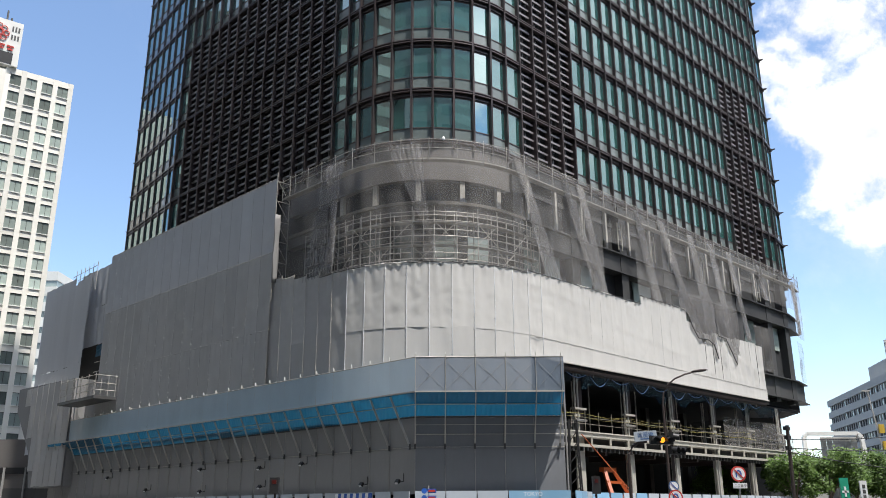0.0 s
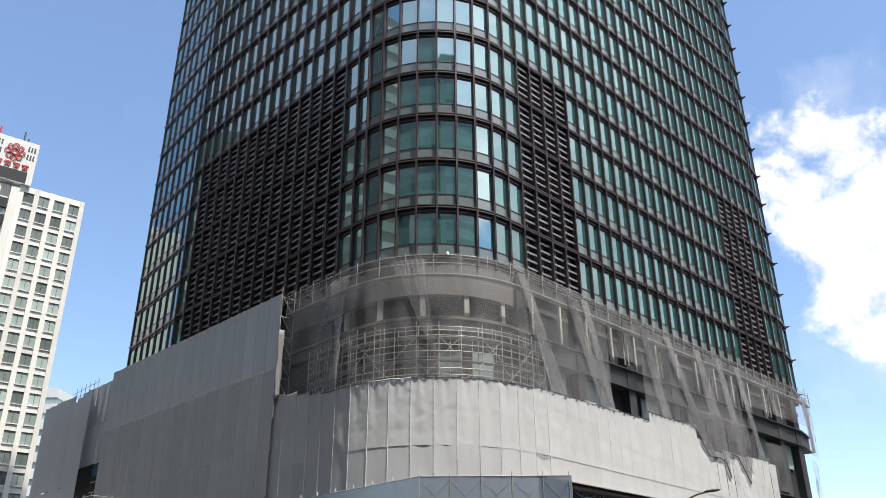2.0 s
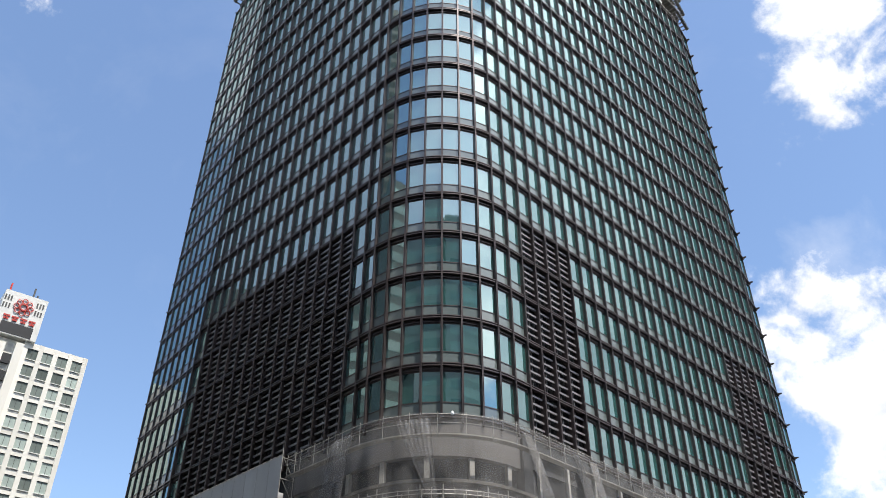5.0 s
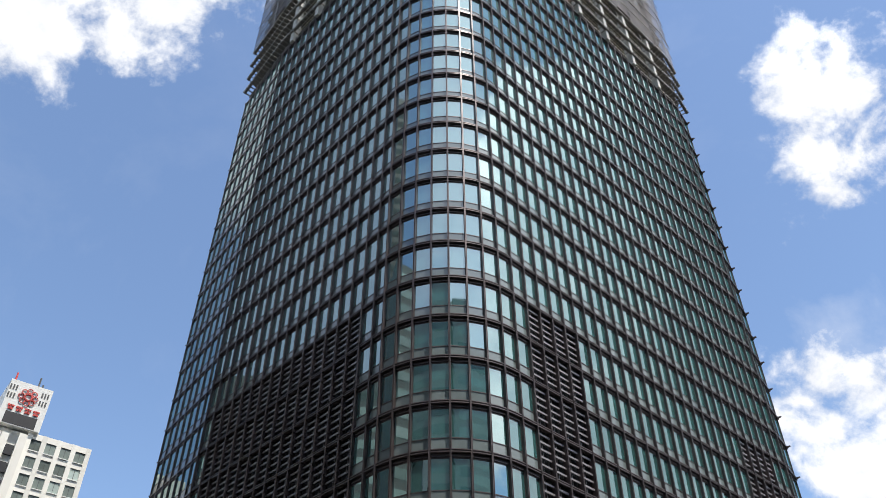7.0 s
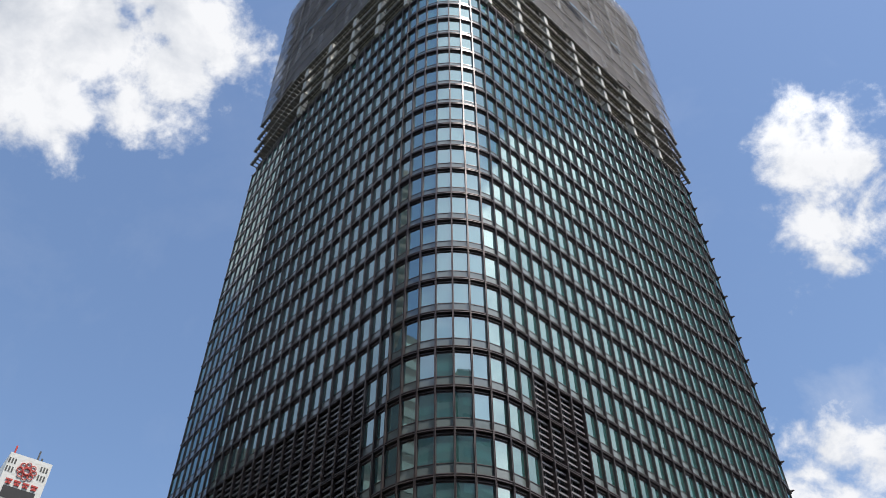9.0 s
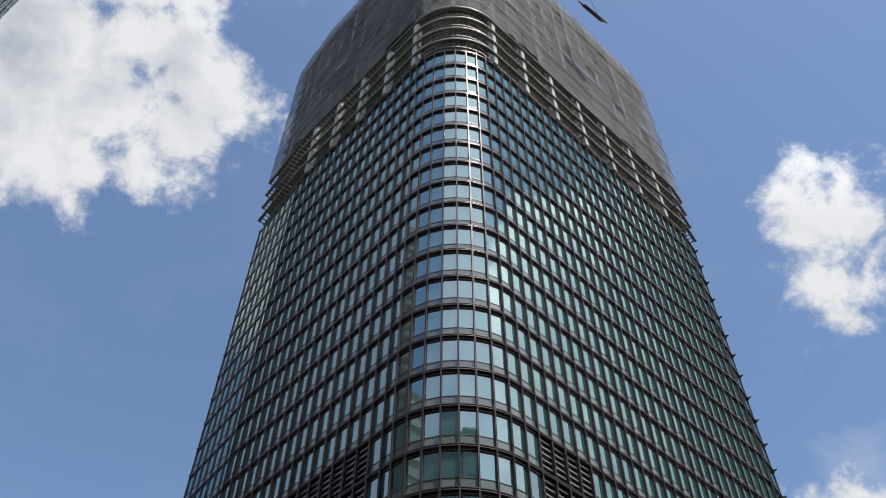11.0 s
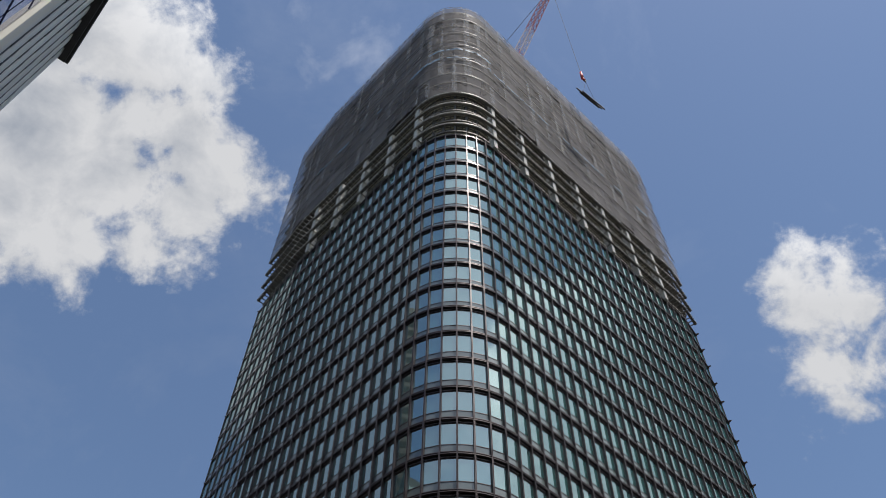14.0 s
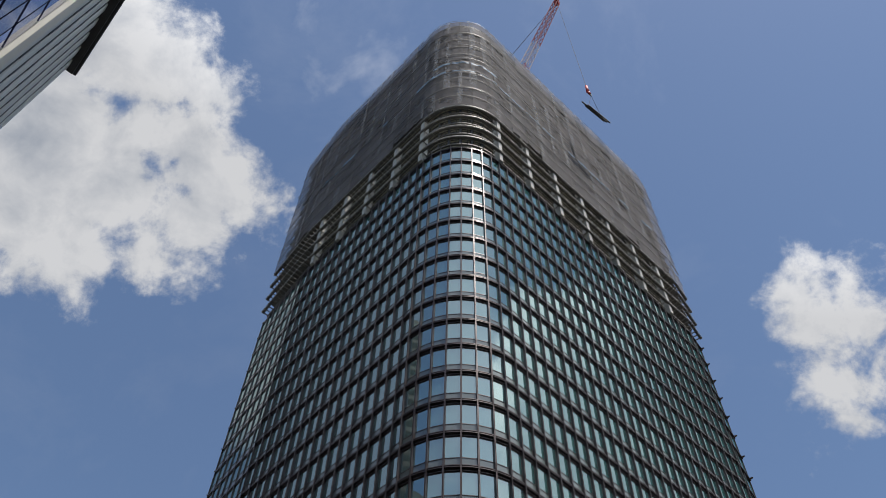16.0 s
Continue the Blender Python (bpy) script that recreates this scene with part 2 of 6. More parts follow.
M = dict(
    glass=material("coated_glass", (0.050, 0.150, 0.138), (0.032, 0.094, 0.090), rough=0.02, ior=2.8, spec=0.85, scale=0.35, grain=1.3, bump=0.05, vary=0.14, bump_dist=0.05, tint=(0.82, 1.0, 0.99)),
    spandrel=material("spandrel_glass", (0.19, 0.225, 0.218), (0.14, 0.168, 0.165), rough=0.10, ior=1.8, spec=0.6, scale=0.4, grain=2, bump=0.04, vary=0.10),
    bronze=material("bronze_aluminium", (0.125, 0.101, 0.098), (0.082, 0.067, 0.067), rough=0.36, metal=0.5, scale=0.8, grain=20, bump=0.05, vary=0.15),
    slat=material("dark_louver", (0.32, 0.305, 0.31), (0.21, 0.20, 0.205), rough=0.38, metal=0.35, bump=0.05),
    # near-black: the darkness of unlit insides is put into this colour
    core=material("unlit_interior", (0.03, 0.032, 0.034), (0.015, 0.016, 0.018), rough=0.8),
    slab=material("steel_deck", (0.23, 0.213, 0.185), (0.14, 0.13, 0.115), rough=0.7, scale=0.7, grain=9, bump=0.3),
    # pale beige; light bounced beneath the decks is put into this colour
    joist=material("bounce_lit_deck", (0.66, 0.62, 0.50), (0.50, 0.465, 0.375), rough=0.5, metal=0.2, scale=0.8, grain=8),
    column=material("primed_steel", (0.55, 0.53, 0.48), (0.36, 0.34, 0.31), rough=0.6, scale=1.2, grain=14),
    net=material("dark_mesh_net", (0.172, 0.156, 0.157), (0.112, 0.101, 0.103), rough=0.9, scale=0.35, grain=3, bump=0.2, vary=0.26, alpha=0.70, alpha_noise=0.14, translucent=0.05),
    film=material("blue_plastic_film", (0.30, 0.46, 0.62), (0.16, 0.28, 0.42), rough=0.55, scale=0.6, grain=4, bump=0.3, vary=0.3, alpha=0.55, alpha_noise=0.4, translucent=0.1),
    net2=material("grey_mesh_net", (0.46, 0.45, 0.44), (0.32, 0.31, 0.305), rough=0.9, scale=0.5, grain=4, bump=0.2, vary=0.12, alpha=0.27, alpha_noise=0.13, translucent=0.25),
    dragnet=material("grey_dragged_net", (0.24, 0.235, 0.235), (0.16, 0.155, 0.157), rough=0.9, scale=0.6, grain=5, bump=0.3, alpha=0.52, alpha_noise=0.16, translucent=0.1),
    # paler than the hung net; sunlight caught by the folds is in the colour
    fold=material("gathered_net", (0.62, 0.61, 0.61), (0.44, 0.43, 0.43), rough=0.9, scale=0.8, grain=6, bump=0.3, alpha=0.24, alpha_noise=0.17, translucent=0.2),
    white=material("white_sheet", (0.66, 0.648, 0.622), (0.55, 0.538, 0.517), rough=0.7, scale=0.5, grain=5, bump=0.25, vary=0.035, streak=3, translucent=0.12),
    # bluish tint: skylight on the wall's top row is put into the colour
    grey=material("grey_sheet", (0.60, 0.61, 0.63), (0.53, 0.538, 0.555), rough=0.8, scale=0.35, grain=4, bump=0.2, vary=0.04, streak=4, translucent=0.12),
    # duller sheet; on the drum's left it carries the sunless side's shade
    grey2=material("dull_grey_sheet", (0.54, 0.53, 0.515), (0.45, 0.442, 0.43), rough=0.8, scale=0.6, grain=5, bump=0.35, vary=0.06, streak=2.5, translucent=0.12),
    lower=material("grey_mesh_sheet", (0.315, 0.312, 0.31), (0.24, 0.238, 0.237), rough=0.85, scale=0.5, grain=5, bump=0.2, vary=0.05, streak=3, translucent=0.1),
    # bluer corner sheeting, its colour darkened for the shade under the canopy
    cornerlow=material("shaded_mesh_sheet", (0.215, 0.225, 0.245), (0.16, 0.168, 0.185), rough=0.85, scale=0.5, grain=5, bump=0.2, vary=0.06, streak=3, translucent=0.1),
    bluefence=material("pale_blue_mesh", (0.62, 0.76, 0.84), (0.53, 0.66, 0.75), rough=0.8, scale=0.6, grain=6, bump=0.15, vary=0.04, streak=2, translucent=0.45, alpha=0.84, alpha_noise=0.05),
    # darker copy of the fence mesh; the dimness behind it is in the colour
    cornerfence=material("dimmed_blue_mesh", (0.20, 0.25, 0.315), (0.155, 0.195, 0.25), rough=0.8, scale=0.6, grain=6, bump=0.15, vary=0.05, streak=2, translucent=0.2, alpha=0.86, alpha_noise=0.06),
    blue=material("blue_sheet", (0.009, 0.135, 0.25), (0.006, 0.09, 0.19), rough=0.45, scale=1.0, grain=12, bump=0.1, vary=0.08, translucent=0.3),
    debris=material("dark_blue_net", (0.018, 0.085, 0.145), (0.008, 0.045, 0.08), rough=0.9, scale=1.5, grain=8, alpha=0.42, alpha_noise=0.2),
    pipe=material("galvanised_pipe", (0.50, 0.48, 0.44), (0.34, 0.325, 0.30), rough=0.5, metal=0.25, scale=3, grain=30),
    darkpipe=material("dark_pipe", (0.10, 0.10, 0.10), (0.05, 0.05, 0.05), rough=0.5, metal=0.4),
    steel=material("dark_grey_steel", (0.085, 0.085, 0.085), (0.055, 0.055, 0.055), rough=0.55, metal=0.1, scale=0.8, grain=10),
    whitesteel=material("white_steel", (0.50, 0.48, 0.42), (0.31, 0.295, 0.26), rough=0.55, scale=1.1, grain=14),
    plaster=material("grey_board", (0.175, 0.163, 0.156), (0.122, 0.115, 0.11), rough=0.85, scale=0.4, grain=6),
    concrete=material("white_concrete", (0.82, 0.80, 0.73), (0.70, 0.68, 0.61), rough=0.8, scale=0.25, grain=4, bump=0.2, streak=3),
    tealglass=material("pale_window", (0.40, 0.46, 0.42), (0.20, 0.25, 0.235), rough=0.08, ior=1.7, scale=0.5, grain=2, bump=0.02, vary=0.6),
    greyconc=material("grey_concrete", (0.43, 0.43, 0.415), (0.34, 0.34, 0.33), rough=0.85, scale=0.3, grain=5, streak=3),
    asphalt=material("asphalt", (0.055, 0.055, 0.057), (0.04, 0.04, 0.042), rough=0.9, scale=0.5, grain=60, bump=0.4),
    paving=material("paving", (0.32, 0.31, 0.29), (0.24, 0.23, 0.22), rough=0.85, scale=0.8, grain=40, bump=0.3),
    red=material("red_paint", (0.55, 0.05, 0.04), (0.42, 0.04, 0.03), rough=0.5),
    cranered=material("faded_red_paint", (0.46, 0.12, 0.12), (0.34, 0.085, 0.09), rough=0.6),
    cranewhite=material("faded_white_paint", (0.68, 0.58, 0.60), (0.52, 0.42, 0.44), rough=0.6),
    orange=material("orange_paint", (0.48, 0.10, 0.02), (0.28, 0.06, 0.015), rough=0.5, scale=2),
    yellow=material("yellow_paint", (0.62, 0.42, 0.05), (0.5, 0.32, 0.04), rough=0.5),
    black=material("black_plastic", (0.02, 0.02, 0.022), (0.012, 0.012, 0.013), rough=0.5),
    brown=material("brown_pole", (0.055, 0.040, 0.036), (0.04, 0.03, 0.027), rough=0.5, metal=0.2),
    panel=material("white_panel", (0.78, 0.79, 0.80), (0.70, 0.71, 0.72), rough=0.4, scale=0.6, grain=8, bump=0.05),
    signblue=material("sign_blue", (0.03, 0.12, 0.48), (0.02, 0.09, 0.40), rough=0.4),
    skyblue=material("poster_blue", (0.16, 0.36, 0.56), (0.28, 0.44, 0.58), rough=0.4, scale=0.8),
    signgreen=material("sign_green", (0.02, 0.30, 0.19), (0.015, 0.25, 0.15), rough=0.4),
    leaf=material("leaves", (0.115, 0.20, 0.034), (0.05, 0.10, 0.017), rough=0.6, scale=0.9, grain=6, vary=0.4, translucent=0.3, bump=0),
    bark=material("bark", (0.12, 0.09, 0.07), (0.07, 0.055, 0.04), rough=0.9, grain=20, bump=0.5),
    rope=material("tape_yellow", (0.40, 0.35, 0.10), (0.32, 0.28, 0.08), rough=0.6),
    plate=material("name_plate_grey", (0.42, 0.47, 0.53), (0.36, 0.41, 0.47), rough=0.4),
    plateblue=material("name_plate_blue", (0.08, 0.15, 0.30), (0.06, 0.12, 0.26), rough=0.4),
    amber=material("amber_lens", (0.9, 0.35, 0.02), rough=0.3, emit=((1.0, 0.30, 0.02), 1.3)),
    lens=material("dark_lens", (0.03, 0.03, 0.03), rough=0.2),
    redlens=material("red_lens", (0.05, 0.008, 0.006), rough=0.3, emit=((1.0, 0.06, 0.03), 0.01)),
    whitepaint=material("white_paint", (0.80, 0.80, 0.76), (0.70, 0.70, 0.66), rough=0.5),
    purple=material("violet_glass", (0.34, 0.36, 0.55), (0.2, 0.22, 0.38), rough=0.05, metal=0.7, ior=2.0, scale=0.3, grain=1, bump=0.03, vary=0.5),
)

# ---------------------------------------------------------------- mesh helpers


class Build:
    """Collects polygons and links them as one mesh."""

    def __init__(self):
        self.v, self.f = [], []

    def add(self, verts, faces):
        n = len(self.v)
        self.v.extend(tuple(p) for p in verts)
        self.f.extend(tuple(i + n for i in q) for q in faces)
        return self

    def hexa(self, p):
        """Eight corners: bottom ring of four, then top ring."""
        return self.add(p, [(3, 2, 1, 0), (4, 5, 6, 7), (0, 1, 5, 4), (1, 2, 6, 5), (2, 3, 7, 6), (3, 0, 4, 7)])

    def box(self, x0, y0, z0, x1, y1, z1, m=None):
        p = [(x0, y0, z0), (x1, y0, z0), (x1, y1, z0), (x0, y1, z0), (x0, y0, z1), (x1, y0, z1), (x1, y1, z1), (x0, y1, z1)]
        if m is not None:
            p = [m @ Vector(q) for q in p]
        return self.hexa(p)

    def bar(self, a, b, w, h=None, up=(0, 0, 1)):
        """A square bar from a to b."""
        a, b, h = Vector(a), Vector(b), h or w
        d = (b - a).normalized()
        s = d.cross(Vector(up))
        if s.length < 1e-3:
            s = d.cross(Vector((1, 0, 0)))
        s.normalize()
        k = s.cross(d)
        s, k = s * w / 2, k * h / 2
        return self.hexa([a - s - k, a + s - k, a + s + k, a - s + k, b - s - k, b + s - k, b + s + k, b - s + k])

    def tube(self, a, b, r, r2=None, n=6):
        a, b = Vector(a), Vector(b)
        r2 = r if r2 is None else r2
        d = (b - a).normalized()
        s = d.orthogonal().normalized()
        k = d.cross(s)
        ring = [(s * math.cos(i * math.tau / n) + k * math.sin(i * math.tau / n)) for i in range(n)]
        v = [a + q * r for q in ring] + [b + q * r2 for q in ring]
        f = [(i, (i + 1) % n, n + (i + 1) % n, n + i) for i in range(n)] + [tuple(range(n))[::-1], tuple(range(n, 2 * n))]
        return self.add(v, f)

    def pipe(self, pts, r, n=6):
        """A bent tube in one piece along a line of points."""
        pts = [Vector(p) for p in pts]
        rings = []
        for i, p in enumerate(pts):
            d = (pts[min(i + 1, len(pts) - 1)] - pts[max(i - 1, 0)]).normalized()
            side = d.cross(Vector((0, 0, 1)) if abs(d.z) < 0.9 else Vector((0.6, 0.8, 0))).normalized()
            up = side.cross(d)
            rings.append([p + side * (r * math.cos(q)) + up * (r * math.sin(q)) for q in np.linspace(0, math.tau, n + 1)[:-1]])
        return self.loft(rings)

    def loft(self, rings, closed=True, caps=True):
        n = len(rings[0])
        v = [p for ring in rings for p in ring]
        f = []
        for k in range(len(rings) - 1):
            for i in range(n if closed else n - 1):
                j = (i + 1) % n
                f.append((k * n + i, k * n + j, (k + 1) * n + j, (k + 1) * n + i))
        if caps and closed:
            f += [tuple(range(n))[::-1], tuple(range((len(rings) - 1) * n, len(rings) * n))]
        return self.add(v, f)

    def prism(self, xy, z0, z1):
        n = len(xy)
        return self.add([(x, y, z0) for x, y in xy] + [(x, y, z1) for x, y in xy],
                        [tuple(range(n))[::-1], tuple(range(n, 2 * n))] + [(i, (i + 1) % n, n + (i + 1) % n, n + i) for i in range(n)])

    def mesh(self, name, mat, smooth=False):
        me = bpy.data.meshes.new(name)
        me.from_pydata([tuple(p) for p in self.v], [], self.f)
        me.materials.append(mat)
        if smooth:
            me.polygons.foreach_set("use_smooth", [True] * len(me.polygons))
        me.update()
        return me


def thing(name, label, category, at=(0, 0, 0), group="", kind=""):
    ob = new(name)
    ob.location, ob.empty_display_size = at, 0.3
    return tagged(ob, label, category, group, kind)


def solid(name, b, mat, label, category, group="", kind="", smooth=False):
    return tagged(new(name, b.mesh(name, mat, smooth)), label, category, group, kind)


def part(name, b, mat, parent, label="", smooth=False, m=None):
    """One mesh in world coordinates (or a shared mesh at the pose m) under a thing or a part."""
    me = b if isinstance(b, bpy.types.Mesh) else b.mesh(name, mat, smooth)
    ob = new(name, me)
    ob.parent = parent
    if m is not None:
        ob.matrix_basis = m
    if parent.parent is None:
        ob.matrix_parent_inverse = parent.matrix_basis.inverted()
    if label:
        ob["label"] = label
    return ob


def sub(name, me, parent, label=""):
    """A sub-part that shares its parent's pose."""
    ob = new(name, me)
    ob.parent = parent
    if label:
        ob["label"] = label
    return ob


# ---------------------------------------------------------------- plan of the tower
S2 = math.sqrt(0.5)
CEN, RAD = Vector((-1.0, 68.6)), 8.5
ARC = RAD * math.pi / 4
N_R, D_R = Vector((S2, -S2)), Vector((S2, S2))
N_L, D_L = Vector((-S2, -S2)), Vector((-S2, S2))
LEN_L, LEN_R = 31.67, 51.2
END_L, END_R = 13.87, 4.7
C_L = CEN + N_L * RAD + D_L * LEN_L
C_R = CEN + N_R * RAD + D_R * LEN_R
E_L, E_R = Vector((-8.8, 10.72)).normalized(), Vector((2.6, 3.9)).normalized()
NE_L, NE_R = Vector((-E_L.y, E_L.x)), Vector((E_R.y, -E_R.x))
U_L, U_R = -(ARC + LEN_L), ARC + LEN_R
FLOOR, H0 = 4.5, 29.24
TOP = H0 + 21 * FLOOR


def normal(u):
    if u > U_R:
        return NE_R
    if u < U_L and BEND[0]:
        return NE_L
    if abs(u) <= ARC:
        return Vector((math.sin(u / RAD), -math.cos(u / RAD)))
    return N_R if u > 0 else N_L


BEND = [True]       # whether the outline turns at its far left corner, as the tower does and the podium does not


def skin(u, o=0.0):
    """Plan point at the length u along the tower's outline (0 at the round corner, right positive), o metres outside it."""
    n = normal(u)
    if u > U_R:
        p = C_R + E_R * (u - U_R)
    elif u < U_L and BEND[0]:
        p = C_L + E_L * (U_L - u)
    elif abs(u) <= ARC:
        p = CEN + n * RAD
    elif u > 0:
        p = CEN + N_R * RAD + D_R * (u - ARC)
    else:
        p = CEN + N_L * RAD + D_L * (-u - ARC)
    return p + n * o


def at(u, o, z):
    p = skin(u, o)
    return Vector((p.x, p.y, z))


def run(u0, u1):
    """Stations from u0 to u1 with the corners and the arc in them."""
    us = [u0, u1] + [v for v in (U_L - 1e-3, U_L + 1e-3, U_R - 1e-3, U_R + 1e-3) if u0 < v < u1]
    us += [RAD * math.radians(a) for a in np.arange(-45, 45.1, 3.75) if u0 < RAD * math.radians(a) < u1]
    return sorted(us)


def sweep(b, u0, u1, profile):
    return b.loft([[at(u, o, z) for o, z in profile] for u in run(u0, u1)])


def turn(u):
    """Pose of a facade unit at u: x along the wall, y outwards."""
    n = normal(u)
    p = skin(u)
    return Matrix(((n.y, n.x, 0, p.x), (-n.x, n.y, 0, p.y), (0, 0, 1, 0), (0, 0, 0, 1)))


def outline(o):
    pts = [skin(u, o) for u in run(U_L - END_L, U_R + END_R)]
    return [(p.x, p.y) for p in pts] + [(44, 110), (-34, 103)]


# ---------------------------------------------------------------- ground
g = Build()
g.add([(-2500, -2500, 0), (2500, -2500, 0), (2500, 2500, 0), (-2500, 2500, 0)], [(0, 1, 2, 3)])
solid("ground", g, M["asphalt"], "grey asphalt ground of the crossing and the streets", "ground", kind="structure")
g = Build().prism([(-60, 108), (-2.6, 50.5), (9.2, 50.5), (60, 101), (60, 140), (-60, 140)], 0.0, 0.15)
solid("pavement", g, M["paving"], "raised grey pavement round the building site", "pavement", kind="structure")
g = Build().box(-40, -30, 0, 40, 4, 0.15)
solid("pavement", g, M["paving"], "raised grey pavement on the near side of the crossing", "pavement", kind="structure")

# ---------------------------------------------------------------- tower
tower = thing("office_tower", "tall office tower with dark bronze curtain wall and netted top", "building", (CEN.x, CEN.y + 25, 0))
part("core", Build().prism(outline(-0.45), 12.6, TOP + 0.3), M["core"], tower)
part("back_wall", Build().hexa([(-32.5, 102.6, 0), (43.5, 109.4, 0), (43.5, 109.8, 0), (-32.5, 103.0, 0), (-32.5, 102.6, 180), (43.5, 109.4, 180), (43.5, 109.8, 180), (-32.5, 103.0, 180)]), M["core"], tower)

arc_us = [RAD * math.radians(1.5 + 11.25 * k) for k in range(-4, 4)]
left_us = [-(ARC + 1.27 + 1.9 * k) for k in range(17)]
right_us = [ARC + 0.3 + 1.885 * k for k in range(28)]
lend_us = [U_L - END_L / 7 * k for k in range(1, 8)]
rend_us = [U_R + END_R / 2 * k for k in (1, 2)]
MULL = sorted(arc_us + left_us + right_us + lend_us + rend_us)
PROF = [(-0.075, -0.3), (-0.075, 0.28), (-0.025, 0.28), (-0.025, 0.23), (0.025, 0.23), (0.025, 0.28), (0.075, 0.28), (0.075, -0.3)]


def mullion_mesh(z0, z1):
    b = Build()
    b.loft([[(x, y, z) for x, y in PROF] for z in (z0, z1)])
    return b.mesh("mullion", M["bronze"])


mull = mullion_mesh(H0 - 0.6, TOP + 0.9)
PROF = [(x, min(y, 0.10) if y > 0 else y) for x, y in PROF]
flat_mull = mullion_mesh(H0 - 0.6, TOP + 0.4)
for u in MULL:
    part("mullion", flat_mull if u in lend_us or u in rend_us else mull, None, tower, m=turn(u))
LEDGE = [(-0.2, 0.15), (0.23, 0.15), (0.23, 0.06), (0.14, 0.05), (0.14, -0.05), (0.23, -0.06), (0.23, -0.15), (-0.2, -0.15)]
for k in range(22):
    z = H0 + FLOOR * k
    part("ledge", sweep(Build(), U_L + 0.002, U_R + END_R + 0.3, [(o, z + h) for o, h in LEDGE]), M["bronze"], tower)
    part("ledge", sweep(Build(), U_L - END_L - 0.1, U_L - 0.002, [(min(o, 0.07), z + h * 0.7) for o, h in LEDGE]), M["bronze"], tower)
# small shelf ends that stick out at both outer corners
for k in range(22):
    z = H0 + FLOOR * k
    for u, s in ((U_R + END_R, 1), (U_L - END_L, -1)):
        w, d, e = (0.28, 0.68, 0.10) if s > 0 else (0.14, 0.26, 0.07)
        b = Build().hexa([turn(u) @ Vector(p) for p in ((-w, -0.2, z - e), (w, -0.2, z - e), (w * 0.5, d, z + e - 0.05), (-w * 0.5, d, z + e - 0.05), (-w, -0.2, z + e), (w, -0.2, z + e), (w * 0.5, d, z + e), (-w * 0.5, d, z + e))])
        part("ledge_end", b, M["bronze"], tower)


def is_louver(i, floor):
    """Bays 0.. counted by their left mullion in MULL."""
    u = (MULL[i] + MULL[i + 1]) / 2
    if floor > 4:
        return False
    s = u - ARC
    if 2.0 < s < 9.8 or 40.6 < s < 48.3:
        return True
    s = -u - ARC
    return 3.1 < s < 29.9


def bay_boxes(w, kind):
    """Boxes of one bay, in its own axes: x0, y0, z0, x1, y1, z1."""
    h = w / 2 - 0.075
    if kind == "pane":
        return [(-h + 0.02, -0.10, 1.26, h - 0.02, -0.055, 3.90)]
    if kind == "spandrel":
        return [(-h + 0.02, -0.10, 0.17, h - 0.02, -0.05, 1.18)]
    if kind == "frame":
        return [(-h, -0.2, 1.18, h, -0.01, 1.26), (-h, -0.2, 3.90, h, -0.04, 4.32), (-h, -0.1, 4.03, h, 0.07, 4.09), (-h, -0.2, 0.14, -h + 0.03, -0.02, 3.90), (h - 0.03, -0.2, 0.14, h, -0.02, 3.90)]
    return []


SLATS = [0.22 + 0.72 * k for k in range(6)]
meshes = {}


def bay_mesh(w, kind, mat):
    key = (round(w, 2), kind)
    if key not in meshes:
        b = Build()
        for q in bay_boxes(w, kind):
            b.box(*q)
        meshes[key] = b.mesh(kind, mat)
    return meshes[key]


def slat_mesh(w):
    key = (round(w, 2), "slat")
    if key not in meshes:
        h = w / 2 - 0.09
        meshes[key] = Build().hexa([(-h, -0.22, 0.02), (h, -0.22, 0.02), (h, -0.02, -0.06), (-h, -0.02, -0.06),
                                    (-h, -0.22, 0.24), (h, -0.22, 0.24), (h, -0.02, 0.13), (-h, -0.02, 0.13)]).mesh("slat", M["slat"])
    return meshes[key]


far = dict(pane=Build(), spandrel=Build(), frame=Build(), slat=Build())
near_bays = louver_bays = 0
